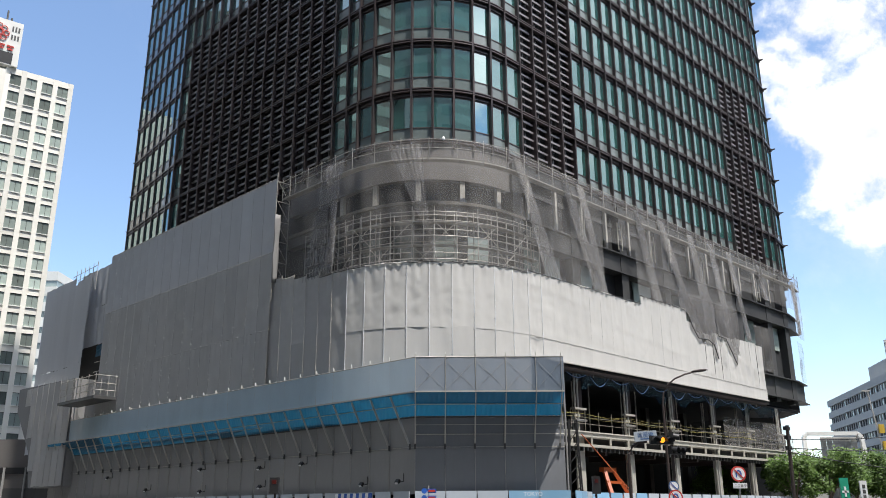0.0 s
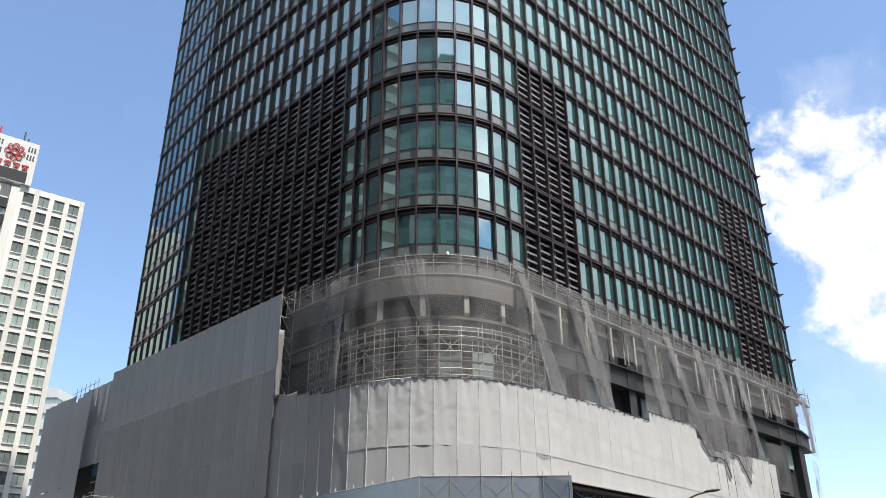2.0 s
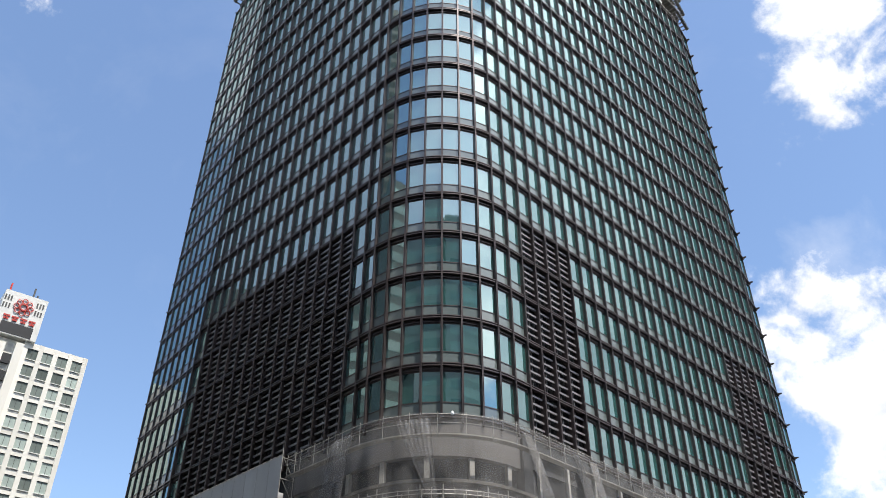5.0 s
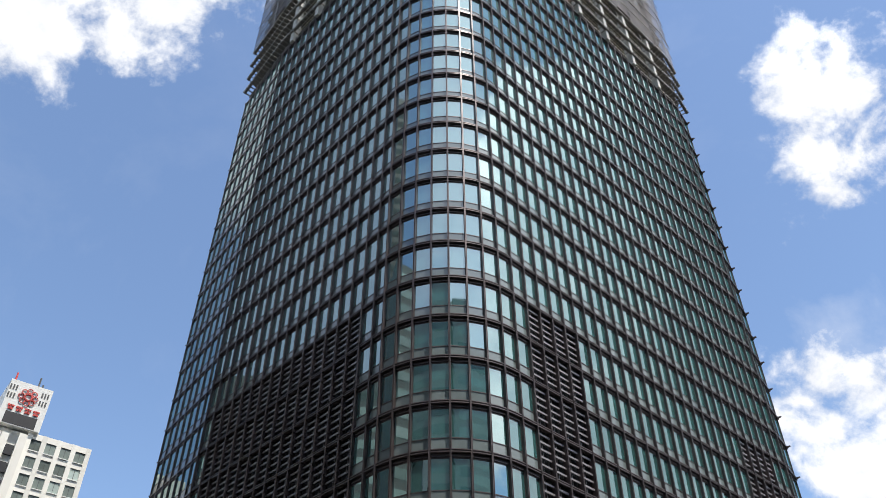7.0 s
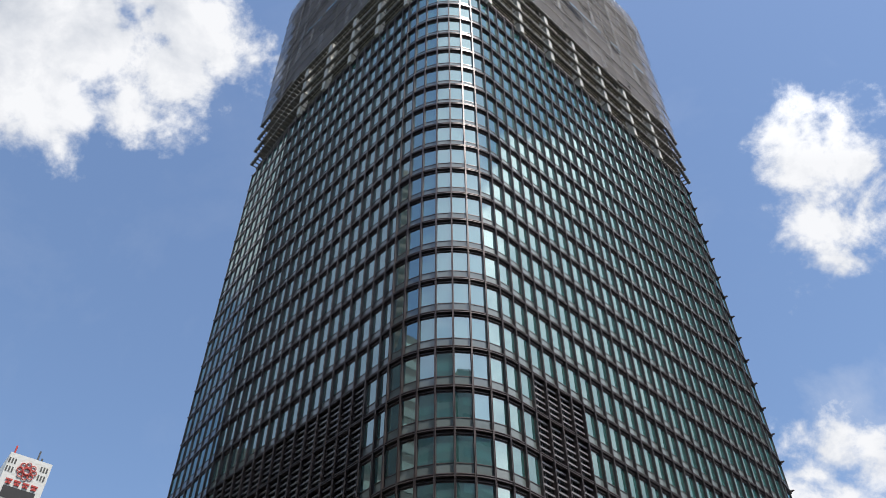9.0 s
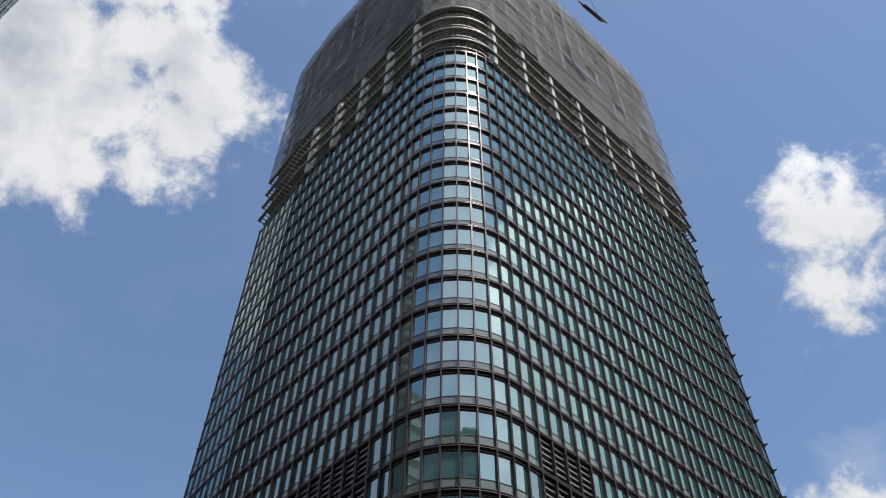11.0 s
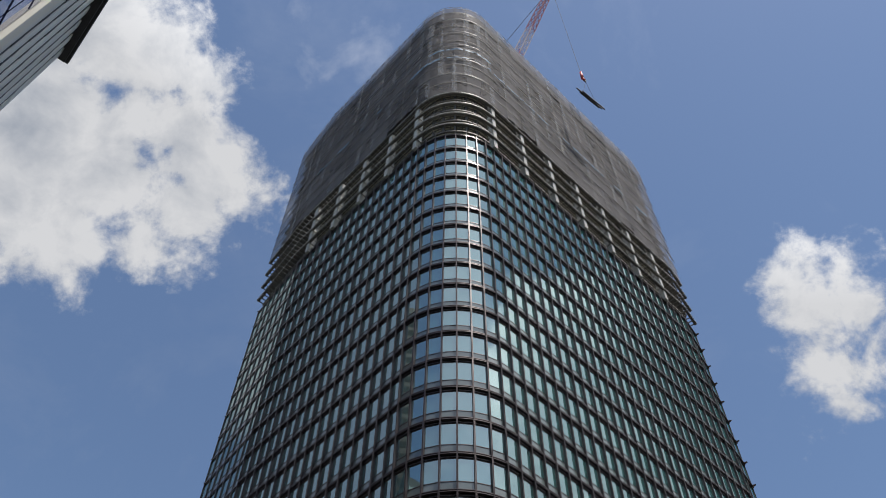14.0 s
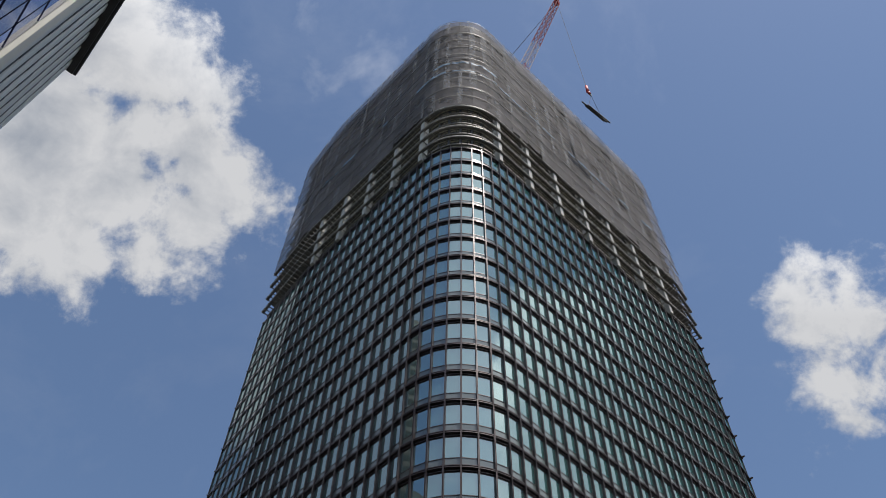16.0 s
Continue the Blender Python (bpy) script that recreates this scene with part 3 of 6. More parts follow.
for floor in range(21):
    for i in range(len(MULL) - 1):
        ua, ub = MULL[i], MULL[i + 1]
        u = (ua + ub) / 2
        pa, pb = skin(ua), skin(ub)
        w = (pb - pa).length
        if w < 0.6:
            continue
        base = turn(u)
        mid = (pa + pb) / 2
        base[0][3], base[1][3], base[2][3] = mid.x, mid.y, H0 + FLOOR * floor
        louver = is_louver(i, floor)
        if floor < 12 and -19 < u < 20 and near_bays < 298 and not louver:
            near_bays += 1
            win = part("window", bay_mesh(w, "frame", M["bronze"]), None, tower, m=base)
            sub("pane", bay_mesh(w, "pane", M["glass"]), win)
            sub("spandrel", bay_mesh(w, "spandrel", M["spandrel"]), win)
            continue
        for kind in () if louver else ("pane", "spandrel", "frame"):
            for q in bay_boxes(w, kind):
                far[kind].box(*q, base)
        if louver:
            h = w / 2 - 0.09
            if -22 < u < 18 and louver_bays < 49:
                louver_bays += 1
                lou = part("louver", Build().box(-0.02, -0.3, 0.2, 0.02, -0.2, 4.3, base), M["slat"], tower)
                for z in SLATS:
                    part("slat", slat_mesh(w), None, lou, m=base @ Matrix.Translation((0, 0, z)))
            else:
                for z in SLATS:
                    far["slat"].hexa([base @ Vector(p) for p in ((-h, -0.22, z + 0.02), (h, -0.22, z + 0.02), (h, -0.02, z - 0.06), (-h, -0.02, z - 0.06),
                                                               (-h, -0.22, z + 0.24), (h, -0.22, z + 0.24), (h, -0.02, z + 0.13), (-h, -0.02, z + 0.13))])
for kind, name, mat in (("pane", "upper_glazing", "glass"), ("spandrel", "upper_spandrel_glazing", "spandrel"), ("frame", "upper_framing", "bronze"), ("slat", "far_louver", "slat")):
    tagged(part(name, far[kind], M[mat], tower), kind="stuff")

# unfinished storeys: decks, edge rings, columns
RINGS = [126.4, 130.5, 134.6, 138.8]
DECKS = RINGS + [143.0 + 4.3 * k for k in range(10)]
for z in DECKS:
    part("deck", Build().prism(outline(-0.25), z - 0.45, z), M["slab"], tower)
for z in RINGS:
    b = Build()
    sweep(b, U_L - END_L, U_R + END_R, [(0.5, z + 0.1), (0.95, z + 0.1), (0.95, z - 0.12), (0.5, z - 0.12)])
    part("deck_edge", b, M["slab"], tower)
    b = Build()
    for u in np.arange(U_L - END_L + 0.3, U_R + END_R, 0.95):
        b.bar(at(u, -0.4, z - 0.24), at(u, 1.04, z - 0.24), 0.11, 0.2)
    tagged(part("edge_bracketing", b, M["slab"], tower), kind="stuff")
    b = Build()
    for r in (0.0, 0.3):
        b.loft([[at(u, 1.0 + q, z + r * 0.5 + h) for q, h in ((0, 0), (0.07, 0), (0.07, 0.07), (0, 0.07))] for u in run(U_L - END_L, U_R + END_R)])
    part("edge_rail", b, M["pipe"], tower)
for z in RINGS + [143.0]:
    for o in np.arange(-0.55, -4.0, -0.48):
        part("joist", sweep(Build(), -(ARC + 32), ARC + 50, [(o, z - 0.47), (o - 0.3, z - 0.47), (o - 0.25, z - 0.60), (o - 0.05, z - 0.60)]), M["joist"], tower)
for s in [0.4 + 7.45 * k for k in range(7)]:
    part("column", Build().prism([tuple(skin(ARC + s + a, c)) for a, c in ((-0.4, -0.5), (0.4, -0.5), (0.4, 0.72), (-0.4, 0.72))], TOP, 138.9), M["column"], tower)
for s in [0.2 + 7.1 * k for k in range(5)]:
    part("column", Build().prism([tuple(skin(-ARC - s + a, c)) for a, c in ((-0.4, -0.5), (0.4, -0.5), (0.4, 0.72), (-0.4, 0.72))], TOP, 138.9), M["column"], tower)
for u in (-4.4, -2.2, 0.1, 2.4, 4.6):
    part("column", Build().prism([tuple(skin(u + a, c)) for a, c in ((-0.25, -1.6), (0.25, -1.6), (0.25, -1.1), (-0.25, -1.1))], TOP, 142), M["steel"], tower)
part("inner_wall", Build().prism(outline(-4.5), TOP, 184), M["core"], tower)
part("parapet_wall", sweep(Build(), U_L - END_L, U_R + END_R, [(-0.2, 181.5), (0.3, 181.5), (0.3, 185.0), (-0.2, 185.0)]), M["steel"], tower)
part("roof_deck", Build().prism(outline(0.0), 184.2, 184.6), M["slab"], tower)
for k in range(7):
    part("inner_column", Build().prism([tuple(skin(ARC + 0.4 + 7.45 * k + a, c)) for a, c in ((-0.4, -0.9), (0.4, -0.9), (0.4, -0.2), (-0.4, -0.2))], 138.9, 184), M["slab"], tower)


def hang(u0, u1, z0, z1, o, nx=5, nz=6, fold=0.06, seed=0, z0b=None, bow=0.0, waves=0.0, pucker=0.0, ragged=0.10):
    """A hanging sheet between two stations: eyelets hold its edges, the cloth bellies and creases between them."""
    b = Build()
    v = []
    z0b = z0 if z0b is None else z0b
    for j in range(nz + 1):
        for i in range(nx + 1):
            a, c = i / nx, j / nz
            u = u0 + (u1 - u0) * a
            lo = z0 + (z0b - z0) * a
            z = lo + (z1 - lo) * c
            belly = math.sin(math.pi * a) * (0.5 + 0.5 * math.sin(math.pi * c))
            d = noise.noise((u * 0.9 + seed * 7.1, z * 0.45, seed * 1.7)) * fold * 2 * belly + belly * bow
            d += noise.noise((u * 2.7 + z * 0.8, z * 2.1 - u, seed * 2.3)) * fold * 0.9 * belly
            edge = math.exp(-9.0 * min(a, 1 - a))
            d += pucker * (0.5 * edge * math.sin(z * 7.3 + seed) * min(1.0, 40 * min(a, 1 - a)) + 1.6 * math.sin(math.pi * a) * math.exp(-abs(z1 - z) * 1.3) * math.sin(a * 15 + seed))
            d += pucker * 0.3 * math.sin(math.pi * a) * math.sin(z * 3.49 + seed * 0.7) * (0.6 + 0.4 * noise.noise((u, z * 0.5, seed)))
            d += waves * math.sin(a * 9.0 + seed + c * 1.5) * (0.3 + 0.7 * math.sin(math.pi * c))
            p = skin(u, o + d)
            v.append((p.x, p.y, z + (noise.noise((u, seed, 3.3)) * ragged if j in (0, nz) else 0)))
    f = [(j * (nx + 1) + i, j * (nx + 1) + i + 1, (j + 1) * (nx + 1) + i + 1, (j + 1) * (nx + 1) + i) for j in range(nz) for i in range(nx)]
    return b.add(v, f)


# dark net round the unfinished top, in sheets
net = thing("safety_net", "dark grey mesh netting tied round the tower's unfinished top storeys", "net", tuple(at(0, 1.0, 138)))
rows = [139.0 + (185.2 - 139.0) / 6 * k for k in range(7)]
cols = list(np.linspace(U_L - END_L, -ARC, 12)) + list(np.linspace(-ARC, ARC, 7))[1:] + list(np.linspace(ARC, U_R + END_R, 15))[1:]
k = 0
for r in range(6):
    for c in range(len(cols) - 1):
        k += 1
        z0 = rows[r]
        if r == 0:
            z0 += random.choice([0.0, 0.0, 0.0, -0.5, 1.6 if abs(cols[c]) > ARC else 0.0])
        part("net_sheet", hang(cols[c] - 0.12, cols[c + 1] + 0.12, z0 - 0.1, rows[r + 1] + 0.1, (0.03 if c % 2 else 0.0) + 1.15 + random.uniform(-0.06, 0.06) - 0.2, nx=8, nz=6, fold=0.13, seed=k), M["net"], net, smooth=True)
for z in [143.2 + 4.3 * q for q in range(10)]:
    b = Build()
    b.loft([[at(u, 1.10 + q, z + h) for q, h in ((0, 0), (0.05, 0), (0.05, 0.16), (0, 0.16))] for u in run(U_L - END_L, U_R + END_R)])
    part("lashing_rope", b, M["slab"], net)
for u in cols[2:-1:4]:
    part("net_seam", Build().tube(at(u, 1.16, 139.2), at(u, 1.16, 185.0), 0.025, n=4), M["slab"], net)
for z in rows[1:-1]:
    b = Build()
    b.loft([[at(u, 1.24 + q, z + 0.12 * noise.noise((u * 0.3, z, 1)) + h) for q, h in ((0, 0), (0.05, 0), (0.05, 0.14), (0, 0.14))] for u in np.linspace(U_L - END_L, U_R + END_R, 120)])
    part("lashing_rope", b, M["darkpipe"], net)
for u in cols[1:-1]:
    for r in range(6):
        if random.random() < 0.6:
            w = random.uniform(0.25, 0.7)
            part("net_overlap", hang(u - w, u + w, rows[r] + 0.3, rows[r + 1], 1.22, nx=6, nz=6, fold=0.16, seed=int(u * 3) + r), M["fold"], net, smooth=True)
u = -(ARC + 34)
while u < ARC + 47:
    w = random.uniform(1.2, 4.5)
    if random.random() < (0.75 if u > -ARC else 0.35):
        part("film_strip", hang(u, u + w, 154.9, 155.5 + random.uniform(-0.25, 0.3), 1.28, nx=12, nz=3, fold=0.2, seed=int(u * 5)), M["film"], net, smooth=True)
    u += w + random.uniform(0.1, 1.2)
for u in (-4.6, -1.4, 1.9, 4.2):
    part("film_strip", hang(u, u + 2.9, 158.9, 159.7, 1.28, nx=12, nz=3, fold=0.25, seed=int(u * 9)), M["film"], net, smooth=True)
for i, u in enumerate(np.arange(U_L - END_L + 0.5, U_R + END_R, 1.9)):
    part("post", Build().bar(at(u, 0.9, 184.6), at(u, 0.9, 186.5), 0.06), M["pipe"], net)
    if random.random() < 0.8:
        part("guard_sheet", hang(u + 0.05, u + 1.7 * random.uniform(0.45, 1.0), 184.8, 185.9 + random.uniform(-0.4, 0.3), 0.95, nx=3, nz=3, seed=i), M["net"], net)
part("guard_rail", Build().loft([[at(u, 0.9 + q, 186.3 + h) for q, h in ((0, 0), (0.06, 0), (0.06, 0.06), (0, 0.06))] for u in run(U_L - END_L, U_R + END_R)]), M["pipe"], net)

# ---------------------------------------------------------------- lower storeys of the tower, behind the nets
UE0, UE1 = -(ARC + 9.0), U_R + END_R


def band(name, u0, u1, z0, z1, o, mat, flange=0.0):
    prof = [(-0.6, z0), (o, z0), (o, z1), (-0.6, z1)]
    if flange:
        prof = [(-0.6, z0), (o + flange, z0), (o + flange, z0 + 0.12), (o, z0 + 0.13), (o, z1 - 0.13), (o + flange, z1 - 0.12), (o + flange, z1), (-0.6, z1)]
    return part(name, sweep(Build(), u0, u1, prof), mat, tower)


band("soffit_band", UE0, ARC + 2, 26.0, H0 - 0.2, 0.05, M["plaster"])
band("soffit_band", ARC + 2, UE1, 27.9, H0 - 0.2, 0.05, M["steel"])
band("inner_beam", ARC + 2, UE1, 26.6, 27.0, -0.3, M["steel"])
band("ledge_band", UE0, ARC + 2, 23.0, 24.0, 0.25, M["plaster"])
band("ledge_band", UE0, ARC + 2, 23.85, 24.1, 0.45, M["slab"])
band("spandrel_beam", ARC + 2.1, UE1, 22.0, 23.9, 0.35, M["steel"], 0.3)
band("spandrel_beam", ARC + 2.1, UE1, 13.4, 15.8, 0.35, M["steel"], 0.45)
for u in (-8.5, -4.6, -0.9, 2.6, 6.0):
    part("post", Build().box(-0.2, -0.35, 24.0, 0.2, -0.05, 26.0, turn(u)), M["column"], tower, "pale primed steel post")
for s in (1.0, 8.6, 16.1, 23.5, 31.0, 38.5, 46.0, 50.6):
    b = Build().box(-0.45, -0.6, 13.0, 0.45, 0.30, 28.5, turn(ARC + s))
    b.box(-0.55, 0.30, 13.0, 0.55, 0.42, 28.5, turn(ARC + s))
    part("column", b, M["steel"], tower)
for s in np.arange(3.0, 50, 3.75):
    part("post", Build().box(-0.13, -0.3, 24.0, 0.13, -0.05, 27.9, turn(ARC + s)), M["column"], tower)
for s, w in ((3.5, 2.2), (6.2, 2.0), (11.0, 1.6), (13.0, 1.6), (20, 3), (27, 3), (42.0, 2.6), (48.0, 3)):
    part("pane", Build().box(-w / 2, -0.4, 19.2, w / 2, -0.3, 21.9, turn(ARC + s)), M["tealglass"], tower, "pale green glass pane")
for u in (-5, -2, 1.2, 4.0):
    part("pane", Build().box(-0.9, -0.4, 19.2, 0.9, -0.36, 21.6, turn(u)), M["tealglass"], tower)

# ---------------------------------------------------------------- podium sheets
BEND[0] = False
drum = thing("sheeted_scaffold", "white fire-retardant sheets laced round the tower's rounded lower storeys", "scaffold sheeting", tuple(at(0, 2, 8)))
O = 2.0
us = list(np.arange(-(ARC + 8.4), -ARC, 1.68)) + list(np.linspace(-ARC, ARC, 11)) + list(np.arange(ARC + 1.6, ARC + 39.6, 1.58)) + [ARC + 39.6]
us = [u for k, u in enumerate(us) if k == 0 or u - us[k - 1] > 0.3]


def drum_top(u):
    s = u - ARC
    if s > 30.5:
        return 18.6 + 0.5 * math.sin(s * 1.9) - 0.3
    if s > 24.5:
        return 18.2 + 0.4 * math.sin(s * 2.3)
    if s > 15.3:
        return 19.7
    if s > 0:
        return 18.95
    return 18.75 if u > -ARC else 18.75 + 0.16 * (-u - ARC)


def ties(u, o, z0, z1, seed):
    """The short cord stitches that lace two sheets together."""
    b = Build()
    m = turn(u)
    q = random.Random(seed)
    for z in np.arange(z0, z1, 0.45):
        e = q.uniform(-0.02, 0.02)
        b.bar(m @ Vector((-0.09 + e, o + 0.01, z + e)), m @ Vector((0.09, o + 0.01, z + 0.07 - e)), 0.021)
    return b


for k in range(len(us) - 1):
    u0, u1 = us[k], us[k + 1]
    sR = u0 - ARC
    t0, t1 = drum_top(u0 + 0.01), drum_top(u1 - 0.01)
    wrinkle = 0.026 if sR < 0 else 0.034
    # sheets left of the curve use grey2; their shade is put into the colour
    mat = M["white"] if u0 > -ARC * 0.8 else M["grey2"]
    seam = 13.95 - 0.013 * max(sR, 0)
    b = hang(u0, u1, seam, min(t0, t1), O, nx=12, nz=26, fold=wrinkle + (0.035 if sR > 26 else 0), seed=k + 50, bow=-0.05, waves=0.05 if sR > 26 else 0.012, pucker=0.036 if sR < 0 else 0.045, ragged=0.01)
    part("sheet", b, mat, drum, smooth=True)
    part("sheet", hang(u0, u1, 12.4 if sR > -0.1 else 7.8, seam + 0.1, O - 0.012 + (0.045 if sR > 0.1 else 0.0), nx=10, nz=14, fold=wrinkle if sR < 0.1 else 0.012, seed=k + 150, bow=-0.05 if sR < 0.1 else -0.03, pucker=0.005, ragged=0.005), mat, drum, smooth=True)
    if sR < 1.7:
        part("standard", Build().tube(at(u0, O + 0.004, 8.0), at(u0, O + 0.012, t0 + 0.12), 0.028, n=5), M["panel"] if mat is M["white"] else M["column"], drum)
        tagged(part("lacing", ties(u0, O + 0.004, 12.5 if sR > -0.1 else 8.0, t0 - 0.1, k), M["panel"] if mat is M["white"] else M["column"], drum), kind="stuff")
    if u1 < ARC + 25:
        part("sheet_hem", Build().pipe([at(u0 + (u1 - u0) * a, O + 0.01, min(t0, t1) + 0.05 - 0.05 * math.sin(math.pi * a) + 0.02 * random.random()) for a in np.linspace(0, 1, 6)], 0.042, n=5), M["steel"] if random.random() < 0.8 else M["white"], drum, smooth=True)
part("seam_rail", Build().tube(at(ARC, O + 0.04, 13.97), at(ARC + 39.6, O + 0.04, 13.46), 0.012), M["pipe"], drum)
part("bottom_rail", Build().tube(at(ARC + 0.5, O + 0.1, 12.35), at(ARC + 39.6, O + 0.1, 12.35), 0.06), M["pipe"], drum)

wall = thing("grey_sheet_wall", "tall grey sheeted scaffold wall hiding the podium", "scaffold sheeting", tuple(at(-(ARC + 24), 2, 8)))
us = list(np.arange(8.0, 40.4, 1.8)) + [40.4]
zs = [7.8, 15.6, 22.2, 28.8]
for k in range(len(us) - 1):
    for r in range(3):
        b = hang(-(ARC + us[k + 1] - 0.01), -(ARC + us[k] + 0.01), zs[r] - 0.06, zs[r + 1] + 0.06, O + 0.25 - 0.02 * r, nx=8, nz=14, fold=0.026, seed=k * 3 + r, bow=-0.03, pucker=0.03, ragged=0.03)
        part("sheet", b, M["grey"] if r == 2 else M["grey2"], wall, smooth=True)
    tagged(part("lacing", ties(-(ARC + us[k]), O + 0.27, 8, 28.8, k + 400), M["column"], wall), kind="stuff")
for z in zs[1:]:
    part("ledger", Build().pipe([at(-(ARC + s), O + 0.2, z) for s in (8.0, 40.4)], 0.04), M["pipe"], wall)
# its open end beside the round corner: frame and rolled sheet
for z in np.arange(19.6, 29, 1.8):
    part("ledger", Build().tube(at(-(ARC + 8.0), 2.2, z), at(-(ARC + 8.0), 0.9, z), 0.035), M["pipe"], wall)
for o in (0.9, 2.2):
    part("standard", Build().tube(at(-(ARC + 7.95), o, 18), at(-(ARC + 7.95), o, 29.4), 0.035), M["pipe"], wall)
for k in range(6):
    part("brace", Build().tube(at(-(ARC + 8), 0.9, 18 + 1.8 * k), at(-(ARC + 8), 2.2, 19.8 + 1.8 * k), 0.025), M["pipe"], wall)
part("rolled_sheet", Build().loft([[at(-(ARC + 7.75), 2.1 + 0.17 * math.cos(q) * (1 + 0.4 * math.sin(z * 2.1)), z) + Vector((0.17 * math.sin(q), 0.12 * math.sin(q), 0.0)) for q in np.linspace(0, math.tau, 8)[:-1]] for z in np.arange(19.5, 25.6, 0.5)]), M["lower"], wall, smooth=True)

# farther pieces of the podium sheeting
annex = thing("grey_sheet_annex", "set-back grey sheeted scaffold at the podium's far end", "scaffold sheeting", tuple(at(-(ARC + 50), 1, 8)))
us = list(np.arange(40.6, 51.0, 1.43))
for k in range(len(us) - 1):
    for z0, z1 in ((19.5, 24), (24, 28.7)):
        part("sheet", hang(-(ARC + us[k + 1]), -(ARC + us[k]), z0, z1, 1.2, fold=0.12, seed=k + int(z0), bow=0.05), M["grey"], annex, smooth=True)
    part("sheet", hang(-(ARC + us[k + 1]), -(ARC + us[k]), 8, 15.2, 1.2, fold=0.12, seed=k, bow=0.05), M["grey2"], annex, smooth=True)
us = list(np.arange(44.9, 59.8, 1.85)) + [59.8]
for k in range(len(us) - 1):
    for z0, z1 in ((8, 17.5), (17.5, 28.3)):
        part("sheet", hang(-(ARC + us[k + 1]), -(ARC + us[k]), z0 + 0.02, z1 - (0.9 if k < 3 and z1 > 20 else 0), 2.0 + (0.5 if k < 2 else 0), fold=0.05, seed=k + int(z0) + 9), M["grey"], annex, smooth=True)
for s in np.arange(44.9, 52, 1.2):
    part("standard", Build().tube(at(-(ARC + s), 1.9, 26), at(-(ARC + s), 1.9, 29.3), 0.035), M["pipe"], annex)
for z in (28.2, 28.9):
    part("ledger", Build().tube(at(-(ARC + 44.9), 1.9, z), at(-(ARC + 52), 1.9, z - 0.2), 0.035), M["pipe"], annex)
part("inner_wall", Build().prism([tuple(skin(-(ARC + s), o)) for s, o in ((40.5, 0.4), (59.5, 0.4), (59.5, -14), (40.5, -14))], 3, 28), M["core"], annex)
for k in range(4):
    part("ledger", Build().tube(at(-(ARC + 40.6), 0.9, 15.4 + k * 1.1), at(-(ARC + 45), 0.9, 15.4 + k * 1.1), 0.05), M["pipe"], annex)
part("blue_net", hang(-(ARC + 44.8), -(ARC + 40.7), 18.2, 19.5, 1.0, fold=0.15, seed=4), M["blue"], annex)
box = thing("sheeted_stair_tower", "grey sheet-wrapped projecting stair tower tapering to its foot", "scaffold sheeting", tuple(at(-(ARC + 52), 2.6, 4)))
face = [(62.5, 16.1), (62.2, 13.3), (56.8, 8.3), (55.2, 4.1), (45.2, 4.1), (45.2, 15.7)]
b = Build()
n = len(face)
b.add([at(-(ARC + s), 2.7, z) for s, z in face] + [at(-(ARC + s), 0.6, z) for s, z in face], [tuple(range(n)), tuple(range(n, 2 * n))[::-1]] + [(i, n + i, n + (i + 1) % n, (i + 1) % n) for i in range(n)])
part("frame", b, M["lower"], box)
for k in range(8):
    s0, s1 = 45.3 + k * 1.75, 45.3 + (k + 1) * 1.75
    lo = 4.2 if s1 < 55 else (4.2 + (s1 - 55) * 2.2)
    part("sheet", hang(-(ARC + s1), -(ARC + s0), lo, 15.7, 2.85, nx=6, nz=9, fold=0.05, seed=k + 300, bow=0.05), M["grey2"], box, smooth=True)
    part("standard", Build().tube(at(-(ARC + s0), 2.88, lo), at(-(ARC + s0), 2.88, 16.0), 0.015), M["pipe"], box)
stage = thing("loading_stage", "steel loading stage with pipe railing on the scaffold", "platform", tuple(at(-(ARC + 40), 3, 12.5)))
part("deck", Build().prism([tuple(skin(-(ARC + s), o)) for s, o in ((35.2, 2.3), (44.5, 2.3), (44.5, 4.6), (35.2, 4.6))], 12.4, 12.7), M["steel"], stage)
for s in np.arange(35.4, 44.6, 1.8):
    for o in (2.4, 4.5):
        part("post", Build().tube(at(-(ARC + s), o, 12.6), at(-(ARC + s), o, 15.0), 0.04), M["pipe"], stage)
for z in (13.3, 14.0, 14.8):
    part("rail", Build().pipe([at(-(ARC + 35.3), 2.3, z), at(-(ARC + 35.3), 4.5, z), at(-(ARC + 44.5), 4.5, z)], 0.035), M["pipe"], stage)
part("mesh_panel", hang(-(ARC + 44.0), -(ARC + 37.0), 12.8, 14.7, 2.5, fold=0.02), M["net2"], stage)

# ---------------------------------------------------------------- protective canopy and lower wall
CO, CI = (-1.8, 53.0), (-1.85, 54.8)      # corners of lip and wall where the canopy turns to the crossing
RO, RI = (7.62, 53.0), (7.9, 54.8)


def lip(s, z, inner=False):
    """A point of the canopy's lip (or of the wall under it); s runs left of the corner when negative, right when positive."""
    c = Vector(CI if inner else CO)
    d = D_L * -s if s < 0 else Vector((s, 0))
    return Vector((c.x + d.x, c.y + d.y, z))


canopy = thing("protective_canopy", "pale blue mesh fence over a slanting blue canopy", "canopy", (-1.8, 53.5, 5.4))
stations = list(np.arange(-60.5, -0.5, 2.0)) + [0.0] + [1.92 * k for k in range(1, 6)]
